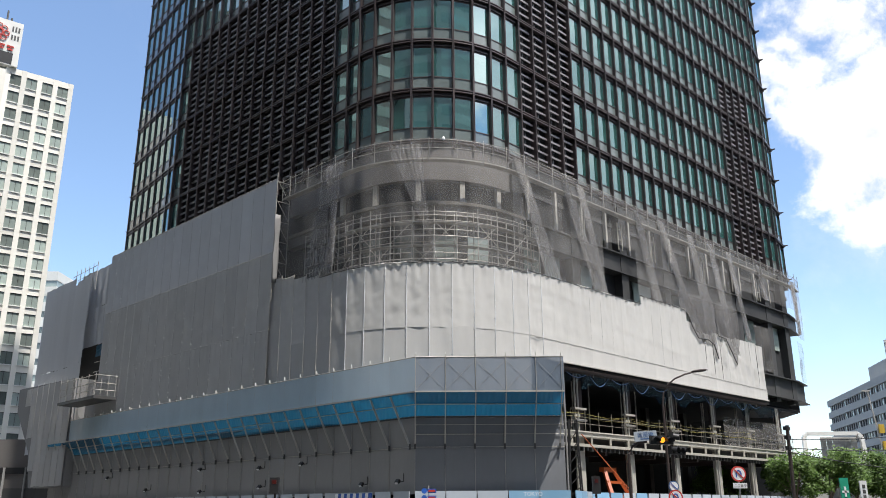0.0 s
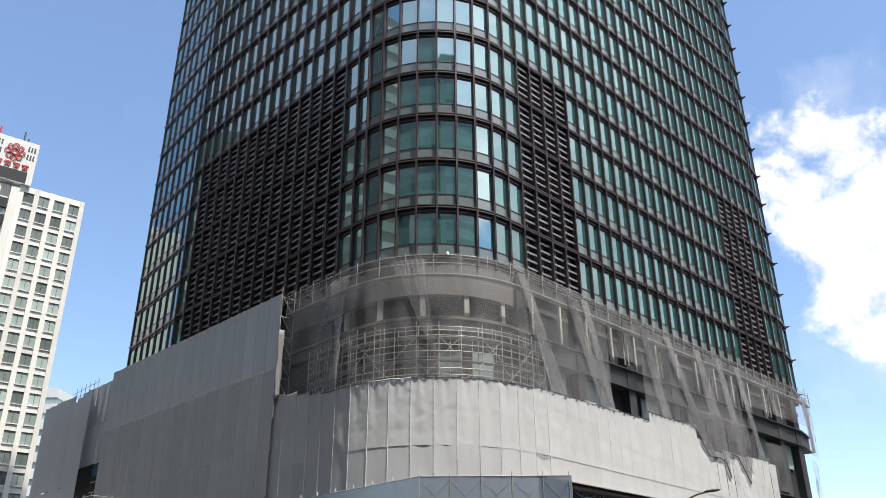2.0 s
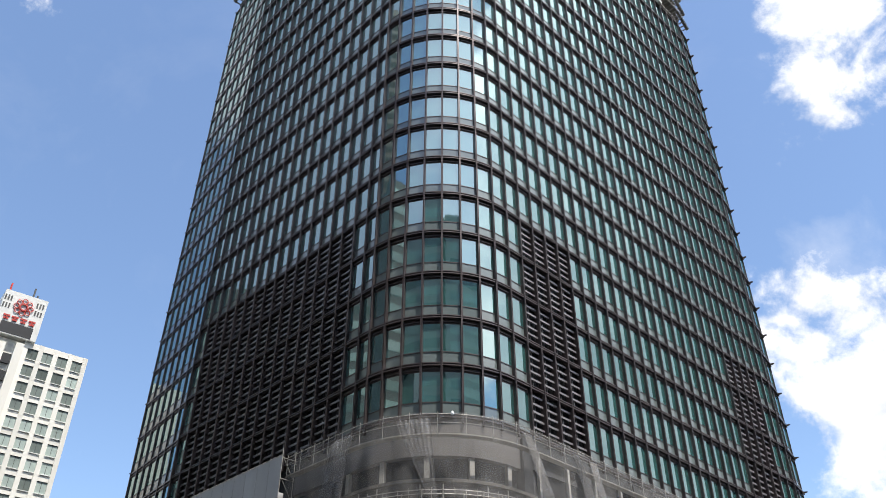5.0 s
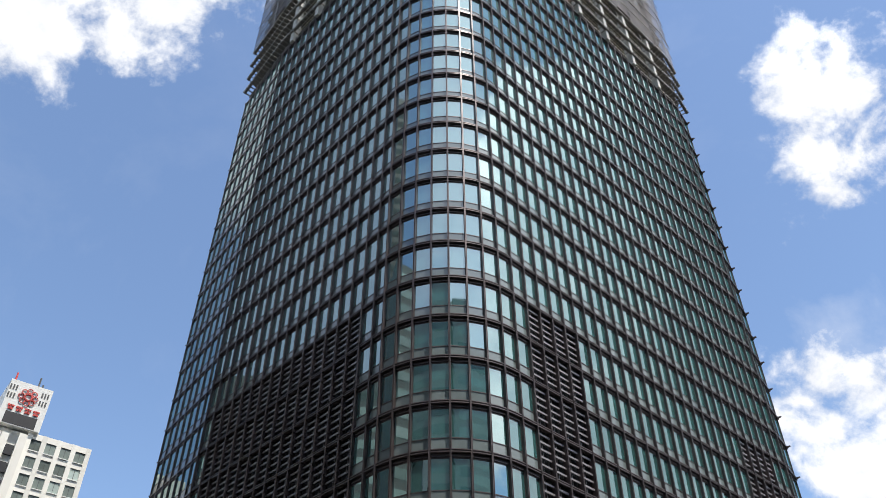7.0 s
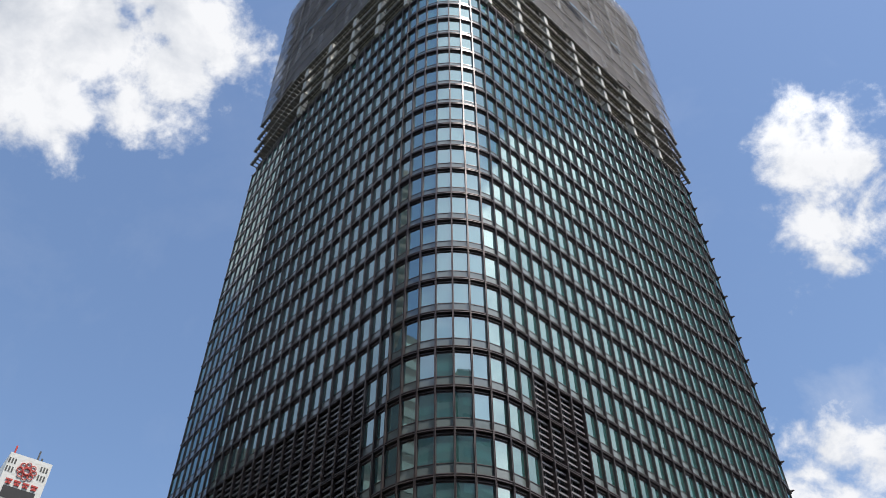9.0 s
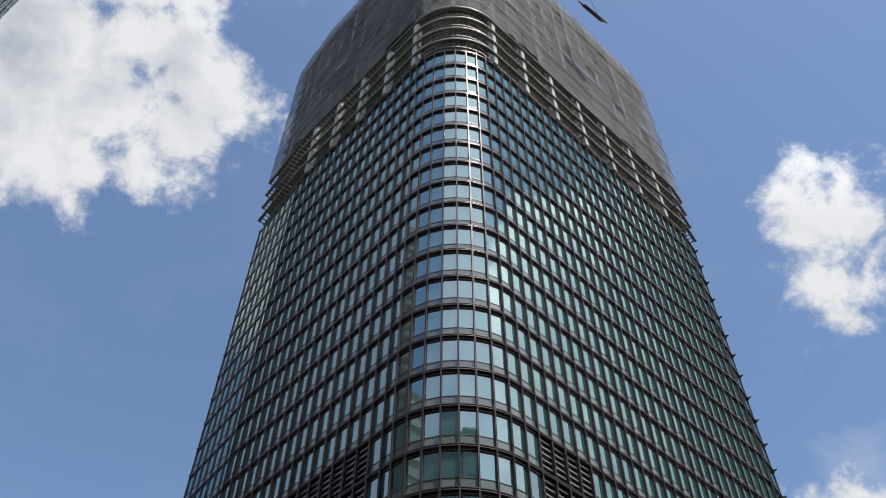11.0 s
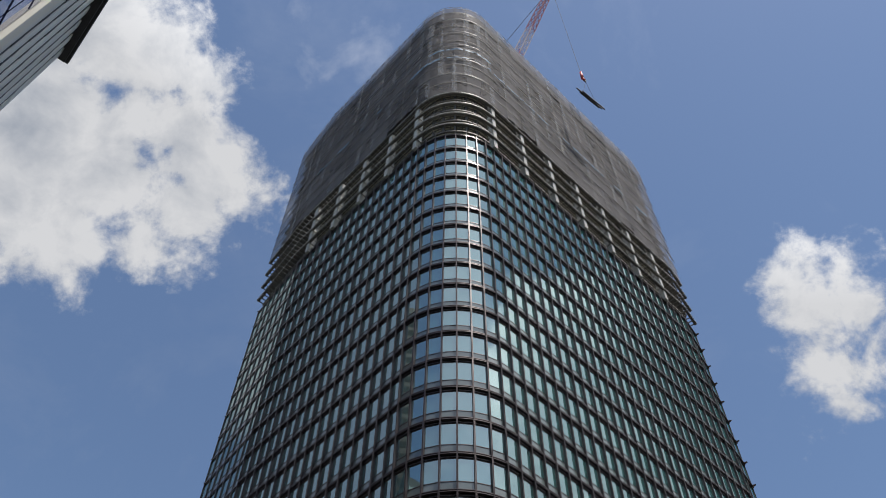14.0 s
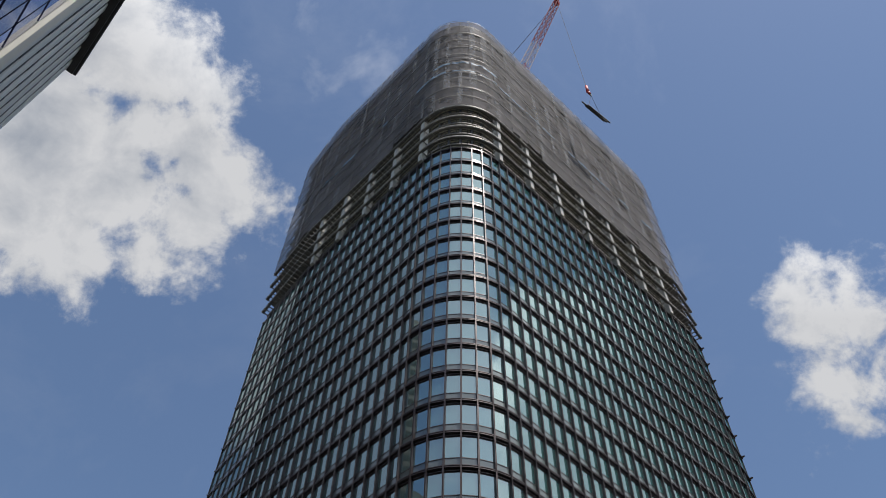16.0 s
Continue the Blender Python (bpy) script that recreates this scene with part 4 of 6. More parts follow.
for k in range(len(stations) - 1):
    a, c = stations[k], stations[k + 1]
    if c > 9.5:
        c = 9.45
    P, Q = lip(a, 8.7), lip(c, 8.7)
    b = Build()
    v = []
    for j in range(4):
        for i in range(5):
            q = P.lerp(Q, i / 4)
            dz = 2.2 * j / 3
            w = 0.04 * noise.noise((a + i, dz * 2, 5))
            v.append((q.x + w, q.y - w, 8.72 + dz))
    b.add(v, [(j * 5 + i, j * 5 + i + 1, j * 5 + 6 + i, j * 5 + 5 + i) for j in range(3) for i in range(4)])
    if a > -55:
        # corner face takes the dimmed copy, its darkness painted in
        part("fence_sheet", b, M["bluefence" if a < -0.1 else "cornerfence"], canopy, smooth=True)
    # ribbed blue sheet between lip and wall
    v, f = [], []
    for i in range(13):
        q0, q1 = lip(a + (c - a) * i / 12, 8.66), lip(a + (c - a) * i / 12, 7.35, True)
        h = 0.03 if i % 2 else 0.0
        v += [(q0.x, q0.y, q0.z + h), (q1.x, q1.y, q1.z + h)]
    f = [(2 * i, 2 * i + 1, 2 * i + 3, 2 * i + 2) for i in range(12)]
    part("canopy_sheet", Build().add(v, f), M["blue"], canopy)
    part("lip_rail", Build().bar(P, Q, 0.09), M["pipe"], canopy)
    if a > -55:
        part("top_rail", Build().tube(P + Vector((0, 0, 2.2)), Q + Vector((0, 0, 2.2)), 0.03), M["pipe"], canopy)
    part("inner_rail", Build().tube(lip(a, 7.3, True), lip(c, 7.3, True), 0.05), M["darkpipe"], canopy)
    part("purlin", Build().tube(lip(a, 8.0).lerp(lip(a, 8.0, True), 0.45), lip(c, 8.0).lerp(lip(c, 8.0, True), 0.45), 0.035), M["pipe"], canopy)
    for a2, c2 in ((8.8, 10.7), (10.7, 8.8)):
        if a > -0.1:
            part("brace", Build().tube(lip(a, a2) - Vector((0, 0.03, 0)), lip(c, c2) - Vector((0, 0.03, 0)), 0.008), M["lower"], canopy)
for a in stations[:-1] + [9.3]:
    if a > -55:
        off = Vector((0.06, 0.06, 0)) if a < -0.1 else Vector((0, -0.05, 0))
        part("fence_post", Build().tube(lip(a, 8.6) + off, lip(a, 11.1) + off, 0.018), M["pipe"], canopy)
    if a > -55:
        part("post_cap", Build().bar(lip(a, 10.97), lip(a, 11.2), 0.06), M["whitepaint"], canopy)
    sh = 2.0 if a < -1.5 else 0.0
    part("strut", Build().bar(lip(a + sh, 5.45, True), lip(a, 8.6).lerp(lip(a + sh, 8.6, True), 0.05), 0.12 if a < -0.1 else 0.07), M["pipe"], canopy)
    part("strut_foot", Build().bar(lip(a + sh, 5.25, True) - Vector((0, 0.1, 0)), lip(a + sh, 5.6, True) - Vector((0, 0.1, 0)), 0.12), M["darkpipe"], canopy)

low = thing("lower_sheet_wall", "dark grey mesh sheeting below the canopy", "scaffold sheeting", (-1.85, 54.9, 2.5))
for k in range(len(stations) - 1):
    a, c = stations[k], min(stations[k + 1], 9.75)
    b = Build()
    P, Q = lip(a, 0, True), lip(c, 0, True)
    v = []
    for j in range(5):
        for i in range(5):
            q = P.lerp(Q, i / 4)
            w = 0.05 * noise.noise((a * 1.3 + i * 0.7, j * 1.1, 8)) * math.sin(math.pi * i / 4)
            v.append((q.x + w, q.y - w + 0.05, 2.5 + 5.0 * j / 4))
    b.add(v, [(j * 5 + i, j * 5 + i + 1, j * 5 + 6 + i, j * 5 + 5 + i) for j in range(4) for i in range(4)])
    # the corner's sheets have the canopy's shade in their colour
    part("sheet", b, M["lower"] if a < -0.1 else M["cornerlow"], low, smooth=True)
    part("standard", Build().tube(P + Vector((0, 0, 2.5)), P + Vector((0, 0, 7.4)), 0.016), M["pipe"], low)
    part("ledger", Build().tube(P + Vector((0, 0, 5.4)), Q + Vector((0, 0, 5.4)), 0.02), M["pipe"], low)
    if a >= -0.1:
        for z in (6.2, 6.8):
            part("ledger", Build().tube(P + Vector((0, -0.02, z)), Q + Vector((0, -0.02, z)), 0.025), M["pipe"], low)
ret = Build()
ret.hexa([(7.85, 54.8, 2.5), (7.93, 54.8, 2.5), (8.75, 61.0, 2.5), (8.67, 61.0, 2.5), (7.85, 54.8, 10.9), (7.93, 54.8, 10.9), (8.75, 61.0, 10.9), (8.67, 61.0, 10.9)])
part("side_sheet", ret, M["lower"], low)


# ---------------------------------------------------------------- grey net over the storeys below the curtain wall
veil_net = thing("grey_safety_net", "grey see-through mesh netting draped over the storeys below the curtain wall", "net", tuple(at(0, 1.9, 19)))
us = list(np.linspace(-(ARC + 7.8), -ARC, 4)) + list(np.linspace(-ARC, ARC, 6))[1:] + list(np.linspace(ARC, ARC + 10.8, 4))[1:] + [ARC + 13.4, ARC + 16.0] + list(np.linspace(ARC + 16, U_R + 1.5, 11))[1:]


def net_foot(u):
    s = u - ARC
    if s < 10.9:
        return 18.6
    if s < 15.9:
        return 24.0
    if s < 37.5:
        return 19.2 - 0.5 * math.sin(s * 0.9)
    return 24.0


def net_head(u):
    return 28.75 if u < ARC else 28.7 - 0.012 * (u - ARC)


for k in range(len(us) - 1):
    u0, u1 = us[k], us[k + 1]
    f0 = max(net_foot(u0 + 0.05), net_foot(u1 - 0.05))
    part("net_sheet", hang(u0, u1, f0, net_head(u0), 1.75, nx=10, nz=8, fold=0.25, seed=k + 700, waves=0.05), M["net2"], veil_net, smooth=True)
part("net_sheet", hang(U_R + 0.2, U_R + 3.4, 21.0, 27.8, 1.3, nx=8, nz=8, fold=0.3, seed=790, waves=0.12), M["net2"], veil_net, smooth=True)
part("net_sheet", hang(U_R + 0.6, U_R + 3.2, 15.8, 20.6, 1.0, nx=8, nz=8, fold=0.2, seed=791, waves=0.10), M["net2"], veil_net, smooth=True)
part("net_sheet", hang(ARC + 40.5, ARC + 44.5, 16.0, 21.0, 0.9, nx=8, nz=8, fold=0.25, seed=792, waves=0.10), M["net2"], veil_net, smooth=True)


def gather(u0, u1, z0, z1, w0, w1, seed, o=1.95):
    """A gathered, pleated fall of net from (u0, z0) at the top to (u1, z1)."""
    v, n, m = [], 10, 20
    for j in range(n + 1):
        c = j / n
        u, w = u0 + (u1 - u0) * c, 1.7 * (w0 + (w1 - w0) * c) + 0.12 * noise.noise((c * 4, seed, 0))
        for i in range(m + 1):
            a = i / m - 0.5
            d = 0.12 * math.sin(i * 2.1 + seed + c * 2) + 0.1 * noise.noise((i * 0.4, c * 3, seed))
            p = skin(u + a * w, o + d)
            v.append((p.x, p.y, z0 + (z1 - z0) * c))
    f = [(j * (m + 1) + i, j * (m + 1) + i + 1, (j + 1) * (m + 1) + i + 1, (j + 1) * (m + 1) + i) for j in range(n) for i in range(m)]
    return Build().add(v, f)


for k, q in enumerate([(-7.9, -9.2, 27.8, 18.8, 0.5, 1.6), (-6.9, -7.0, 28.0, 22.5, 1.1, 0.25), (-6.9, -7.5, 22.5, 18.9, 0.25, 0.9), (-1.6, -0.2, 28.2, 21.6, 1.3, 0.25), (-0.2, 0.1, 21.6, 18.7, 0.25, 0.5),
                       (ARC - 0.6, ARC + 3.3, 28.0, 19, 0.4, 1.3), (ARC + 5.2, ARC + 9.8, 28.0, 18.9, 0.5, 1.2), (ARC + 7.6, ARC + 10.4, 28.0, 19, 0.6, 0.5),
                       (ARC + 16.2, ARC + 19.2, 27.9, 19.5, 0.4, 1.0), (ARC + 20.5, ARC + 25.5, 27.9, 18.0, 0.6, 0.9), (ARC + 22.0, ARC + 27.0, 24, 16.8, 0.5, 0.4), (ARC + 26, ARC + 29.5, 27.8, 17.0, 0.7, 1.6), (ARC + 30, ARC + 33.5, 27.8, 16.5, 0.6, 1.0),
                       (ARC + 34, ARC + 37, 27.7, 18.5, 0.6, 0.6), (ARC + 41, ARC + 42.4, 27.6, 23.8, 0.5, 0.6), (ARC + 50, ARC + 50.5, 27.4, 21, 0.6, 0.4)]):
    part("gathered_net", gather(q[0], q[1], q[2], q[3], q[4], q[5], k), M["fold"], veil_net, smooth=True)
part("torn_edge", Build().pipe([at(ARC + s, 2.1, z) for s, z in ((24.0, 19.4), (24.6, 18.2), (25.6, 17.2), (27.5, 17.3), (28.6, 17.0), (29.3, 15.6))], 0.055), M["darkpipe"], veil_net, smooth=True)
part("torn_edge", Build().pipe([at(ARC + s, 2.1, z) for s, z in ((29.6, 18.0), (31.2, 17.9), (32.3, 16.6), (33.2, 15.5))], 0.055), M["darkpipe"], veil_net, smooth=True)

# the net pulled down over the white sheets, ending in the torn edges
for line in (((22.4, 19.9), (24.0, 19.4), (24.6, 18.2), (25.6, 17.2), (27.5, 17.3), (28.6, 17.0), (29.3, 15.6)), ((29.6, 18.0), (31.2, 17.9), (32.3, 16.6), (33.2, 15.5), (34.2, 17.9))):
    for k, ((s0, z0), (s1, z1)) in enumerate(zip(line, line[1:])):
        part("net_sheet", hang(ARC + s0, ARC + s1, z0, 21.5, 2.13, nx=6, nz=8, fold=0.10, seed=810 + k + int(s0), z0b=z1, waves=0.05, ragged=0.02), M["dragnet"], veil_net, smooth=True)

# ---------------------------------------------------------------- scaffold round the corner, inside the net
scaf = thing("pipe_scaffold", "galvanised frame scaffold with planks and cross braces round the rounded corner", "scaffold", tuple(at(0, 1.1, 18.5)))
us = list(np.arange(-(ARC + 4.6), ARC + 3.6, 1.45))
for k, u in enumerate(us):
    for o in (0.55, 1.35):
        part("standard", Build().tube(at(u, o, 18.3), at(u, o, 23.3 - 0.3 * (k % 3 == 0)), 0.042, n=5), M["pipe"], scaf)
    for z in (20.3, 22.1):
        part("transom", Build().tube(at(u, 0.5, z), at(u, 1.4, z), 0.026, n=5), M["pipe"], scaf)
    if k + 1 < len(us):
        w = us[k + 1]
        for z in (20.35, 22.15):
            part("plank", Build().hexa([at(u, 0.6, z), at(w, 0.6, z), at(w, 1.2, z), at(u, 1.2, z), at(u, 0.6, z + 0.05), at(w, 0.6, z + 0.05), at(w, 1.2, z + 0.05), at(u, 1.2, z + 0.05)]), M["pipe"], scaf)
        for z in (18.8, 19.2, 19.7, 21.0, 21.5, 22.6, 22.9):
            part("ledger", Build().tube(at(u, 1.38, z), at(w, 1.38, z), 0.03, n=5), M["pipe"], scaf)
        v = (u + w) / 2
        part("frame_post", Build().tube(at(v, 1.36, 18.4), at(v, 1.36, 23.1), 0.024, n=5), M["pipe"], scaf)
        for z in (19.0, 19.5, 20.8, 21.3, 22.5):
            part("ledger", Build().tube(at(u, 0.56, z), at(w, 0.56, z), 0.026, n=5), M["pipe"], scaf)
        z = 18.6 if k % 2 else 20.5
        part("brace", Build().tube(at(u, 1.37, z), at(w, 1.37, z + 1.6), 0.028, n=5), M["pipe"], scaf)
        if k % 3:
            part("brace", Build().tube(at(u, 1.37, z + 1.6), at(w, 1.37, z), 0.028, n=5), M["pipe"], scaf)
# walkway rails along the head of the net
gang = thing("edge_walkway", "pipe walkway with planks along the foot of the curtain wall", "scaffold", tuple(at(0, 1.2, 27.2)))
us = run(-(ARC + 8), U_R + 3)
for z in (28.0, 28.7):
    part("rail", Build().pipe([at(u, 1.6, z - 0.008 * max(0, u - ARC)) for u in us], 0.02, n=5), M["pipe"], gang)
part("planks", sweep(Build(), -(ARC + 8), U_R + 3, [(0.9, 27.1), (1.5, 27.1), (1.5, 27.2), (0.9, 27.2)]), M["whitesteel"], gang)
for u in np.arange(-(ARC + 8), U_R + 3, 1.83):
    part("post", Build().tube(at(u, 1.6, 26.9), at(u, 1.6, 28.9), 0.028, n=5), M["pipe"], gang)
for s in (8.8, 14.6, 20.2, 29.8, 36.5, 42.5):
    part("ladder_frame", Build().tube(at(ARC + s, 0.9, 24), at(ARC + s, 0.9, 26.6), 0.06).tube(at(ARC + s + 0.6, 0.9, 24), at(ARC + s + 0.6, 0.9, 26.6), 0.06).tube(at(ARC + s, 0.9, 25), at(ARC + s + 0.6, 0.9, 25), 0.04).tube(at(ARC + s, 0.9, 26), at(ARC + s + 0.6, 0.9, 26), 0.04), M["whitesteel"], gang)

# ---------------------------------------------------------------- open steel storeys on the right side
frame_ = thing("steel_frame", "white steel frame of the open lower storeys with decks", "steel frame", tuple(at(ARC + 20, -4, 0)))
# decks and walls near-black, the open storeys' gloom put into their colour
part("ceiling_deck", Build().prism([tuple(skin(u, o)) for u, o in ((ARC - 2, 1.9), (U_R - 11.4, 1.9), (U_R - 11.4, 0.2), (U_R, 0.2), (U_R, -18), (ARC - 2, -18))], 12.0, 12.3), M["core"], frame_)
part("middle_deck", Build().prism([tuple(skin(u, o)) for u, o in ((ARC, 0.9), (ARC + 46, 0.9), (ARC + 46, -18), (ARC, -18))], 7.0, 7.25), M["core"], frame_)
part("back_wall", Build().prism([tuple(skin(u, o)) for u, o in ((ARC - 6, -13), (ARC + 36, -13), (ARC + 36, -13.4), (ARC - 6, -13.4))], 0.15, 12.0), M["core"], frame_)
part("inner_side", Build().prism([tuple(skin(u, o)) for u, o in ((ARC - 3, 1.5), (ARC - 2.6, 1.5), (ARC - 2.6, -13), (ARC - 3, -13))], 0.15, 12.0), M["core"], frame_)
COLS = (0.6, 7.9, 15.0, 22.4, 30.2, 37.6, 44.8)
for s in COLS:
    t_ = turn(ARC + s)
    # upper lengths are brown: the overhang's shade is put into their colour
    for z0, z1, mt, w in ((0.15, 6.95, "whitesteel", 0.26), (7.3, 12.0, "brown", 0.22)):
        b = Build().box(-w, 0.52, z0, w, 0.58, z1, t_).box(-w, 0.02, z0, w, 0.08, z1, t_).box(-0.03, 0.08, z0, 0.03, 0.52, z1, t_)
        part("column", b, M[mt], frame_)
        part("base_plate", Build().box(-w - 0.12, -0.06, z0, w + 0.12, 0.66, z0 + 0.05, t_), M["pipe"], frame_)
    for dx in (-1.0, -0.62):
        part("strut", Build().tube(at(ARC + s + dx, 0.75, 0.15), at(ARC + s + dx, 0.75, 12.0), 0.09, n=8), M["whitesteel" if dx < -0.8 else "pipe"], frame_)
        part("collar", Build().tube(at(ARC + s + dx, 0.75, 8.55), at(ARC + s + dx, 0.75, 8.75), 0.16, n=8), M["pipe"], frame_)
    for z in (8.2, 9.1):
        part("clamp_beam", Build().box(-0.2, 0.5, z, 1.3, 1.0, z + 0.15, t_), M["pipe"], frame_)
for z0, z1, o in ((7.3, 7.4, 1.34), (6.98, 7.3, 1.26), (6.2, 6.42, 1.3)):
    part("edge_beam", sweep(Build(), ARC - 0.5, ARC + 47, [(0.95, z0), (o, z0), (o, z1), (0.95, z1)]), M["whitesteel"], frame_)
part("beam_web", sweep(Build(), ARC - 0.5, ARC + 47, [(0.98, 6.9), (1.02, 6.9), (1.02, 7.3), (0.98, 7.3)]), M["whitesteel"], frame_)
for s in np.arange(0.5, 47, 2.6):
    part("stub", Build().bar(at(ARC + s, 1.2, 6.4), at(ARC + s, 1.2, 7.3), 0.16), M["whitesteel"], frame_)
for s in np.arange(0.3, 47, 0.62):
    part("clamp", Build().box(-0.09, 0.95, 5.85 + 0.08 * random.random(), 0.09, 1.2, 6.2, turn(ARC + s)), M["darkpipe"], frame_)
for s in np.arange(0.3, 47, 1.85):
    part("rail_post", Build().tube(at(ARC + s, 1.1, 7.4), at(ARC + s, 1.1, 9.0), 0.03, n=5), M["slab"], frame_)
for z in (8.0, 8.5):
    part("guard_rail", Build().tube(at(ARC + 0.2, 1.1, z), at(ARC + 47, 1.1, z), 0.022, n=5), M["slab"], frame_)
for z, dz in ((8.9, -0.5), (8.55, -0.15), (8.75, 0.1)):
    part("yellow_rope", Build().pipe([at(ARC + s, 1.2, z + dz * s / 30 - 0.15 * math.sin(s * 0.45) ** 2) for s in np.arange(0, 38, 1.5)], 0.008, n=5), M["rope"], frame_)
part("mesh_panel", hang(ARC + 31, ARC + 46.5, 7.4, 10.2, 1.0, nx=16, nz=4, fold=0.05, seed=12), M["net2"], frame_)
part("under_beam", sweep(Build(), ARC, ARC + 39.3, [(1.2, 11.85), (1.9, 11.85), (1.9, 12.1), (1.2, 12.1)]), M["brown"], frame_)
for s in np.arange(0.6, 39, 0.85):
    part("hanger", Build().bar(at(ARC + s, 1.75, 11.55 + 0.25 * random.random()), at(ARC + s, 1.75, 12.2), 0.06), M["darkpipe"] if random.random() < 0.7 else M["slab"], frame_)
for k, (s0, s1) in enumerate(zip(COLS, COLS[1:])):
    v = []
    for j in range(4):
        for i in range(13):
            a = i / 12
            sag = 0.95 * abs(math.sin(math.pi * 2.6 * a + k)) * (0.5 + 0.5 * math.sin(k * 2.3 + a * 5)) * j / 3
            p = skin(ARC + s0 + (s1 - s0) * a, 1.2 - 0.5 * j / 3)
            v.append((p.x, p.y, 11.9 - sag - 0.15 * j))
    part("debris_net", Build().add(v, [(j * 13 + i, j * 13 + i + 1, j * 13 + 14 + i, j * 13 + 13 + i) for j in range(3) for i in range(12)]), M["debris"], frame_, smooth=True)
for s in np.arange(1.6, 38, 3.1):
    part("swag_rope", Build().pipe([at(ARC + s + 2.6 * a, 1.7, 11.75 - 0.75 * math.sin(math.pi * a) * (0.7 + 0.3 * math.sin(s))) for a in np.linspace(0, 1, 9)], 0.03, n=5), M["plateblue"], frame_, smooth=True)
for s in np.arange(3.2, 44, 7.4):
    for dx in (0.0, 0.35, 2.4):
        part("strut", Build().tube(at(ARC + s + dx, -2.2, 7.25), at(ARC + s + dx, -2.2, 12.0), 0.06), M["pipe"], frame_)
    part("cross_beam", Build().bar(at(ARC + s, -6, 5.9), at(ARC + s, 0.9, 5.9), 0.3, 0.5), M["brown"], frame_)
for s in (20, 33, 41):
    part("inner_column", Build().box(-0.35, -9.4, 0.15, 0.35, -8.7, 12, turn(ARC + s)), M["brown"] if s == 33 else M["steel"], frame_)
for k, s in enumerate(np.arange(2.5, 36, 2.2)):
    part("stack", Build().box(-0.9, -5.5, 7.25, 0.9, -4.5, 7.25 + random.uniform(0.4, 1.4), turn(ARC + s)), random.choice([M["slab"], M["steel"], M["orange"], M["column"]]), frame_)

# lattice boom and the orange machine in the ground storey
boom = thing("lattice_boom", "black lattice boom of a crawler machine standing on end", "crane boom", (9.2, 60.6, 0.15))
c0 = Vector((9.2, 60.6, 0.15))
for dx, dy in ((-0.5, -0.5), (0.5, -0.5), (0.5, 0.5), (-0.5, 0.5)):
    part("chord", Build().tube(c0 + Vector((dx, dy, 0)), c0 + Vector((dx * 0.5, dy * 0.5, 7.5)), 0.06), M["black"], boom)
for k in range(10):
    z = k * 0.75
    f = 1 - z / 15
    part("lacing", Build().tube(c0 + Vector((-0.5 * f, -0.5 * f, z)), c0 + Vector((0.5 * f, -0.5 * f, z + 0.75)), 0.035).tube(c0 + Vector((0.5 * f, -0.5 * f, z)), c0 + Vector((0.5 * f, 0.5 * f, z + 0.75)), 0.035), M["black"], boom)
part("stay", Build().tube(c0 + Vector((0.6, 0, 6.5)), c0 + Vector((4.2, 1.2, 2.5)), 0.035), M["orange"], boom)
mach = thing("orange_machine", "orange crawler piling machine with an A-frame behind the hoarding", "construction machine", tuple(at(ARC + 11.6, 0.1, 0.15)))
t_ = turn(ARC + 11.6) @ Matrix.Translation((0, 1.9, 0))
part("body", Build().box(-1.6, -3.2, 0.9, 1.6, -0.4, 2.6, t_), M["orange"], mach)
part("track", Build().box(-1.9, -3.4, 0.15, 1.9, -2.6, 0.9, t_).box(-1.9, -1.0, 0.15, 1.9, -0.2, 0.9, t_), M["black"], mach)
for x in (-1.3, 1.3):
    part("frame_leg", Build().bar(t_ @ Vector((x, -0.4, 2.4)), t_ @ Vector((x * 0.45, -1.6, 4.7)), 0.28), M["orange"], mach)
part("cross_bar", Build().bar(t_ @ Vector((-0.9, -1.6, 4.6)), t_ @ Vector((0.9, -1.6, 4.6)), 0.45, 0.35).bar(t_ @ Vector((-1.1, -1.0, 3.6)), t_ @ Vector((1.1, -1.0, 3.6)), 0.2), M["orange"], mach)

# ---------------------------------------------------------------- hoarding along the street
hoard = thing("site_hoarding", "white steel hoarding panels with blue printed posters round the site", "hoarding", (0, 54.5, 0.15))
line = [lip(-54, 0, True), lip(0, 0, True), Vector((7.95, 54.6, 0)), Vector((10.6, 62.2, 0)), at(ARC + 44, 2.4, 0)]
for a, c in zip(line, line[1:]):
    n = max(1, round((c - a).length / 1.8))
    nrm = Vector(((c - a).y, -(c - a).x, 0)).normalized() * -1
    if nrm.y > 0:
        nrm = -nrm
    for k in range(n):
        p, q = a.lerp(c, k / n + 0.003), a.lerp(c, (k + 1) / n - 0.003)
        top = 2.68
        o1, o2 = nrm * 0.30, nrm * 0.36
        poster = (a.y < 55.5 and c.y < 55.5 and k >= 3) or (a.x > 7.9 and k in (0, 1, 3))
        b = Build().hexa([(p + o1).to_tuple()[:2] + (0.15,), (q + o1).to_tuple()[:2] + (0.15,), (q + o2).to_tuple()[:2] + (0.15,), (p + o2).to_tuple()[:2] + (0.15,),
                          (p + o1).to_tuple()[:2] + (top,), (q + o1).to_tuple()[:2] + (top,), (q + o2).to_tuple()[:2] + (top,), (p + o2).to_tuple()[:2] + (top,)])
        part("panel", b, M["skyblue"] if poster else M["plate"], hoard)
aw = thing("striped_awning", "small blue and white striped awning on the hoarding", "awning", (-7.2, 59.6, 2.3))
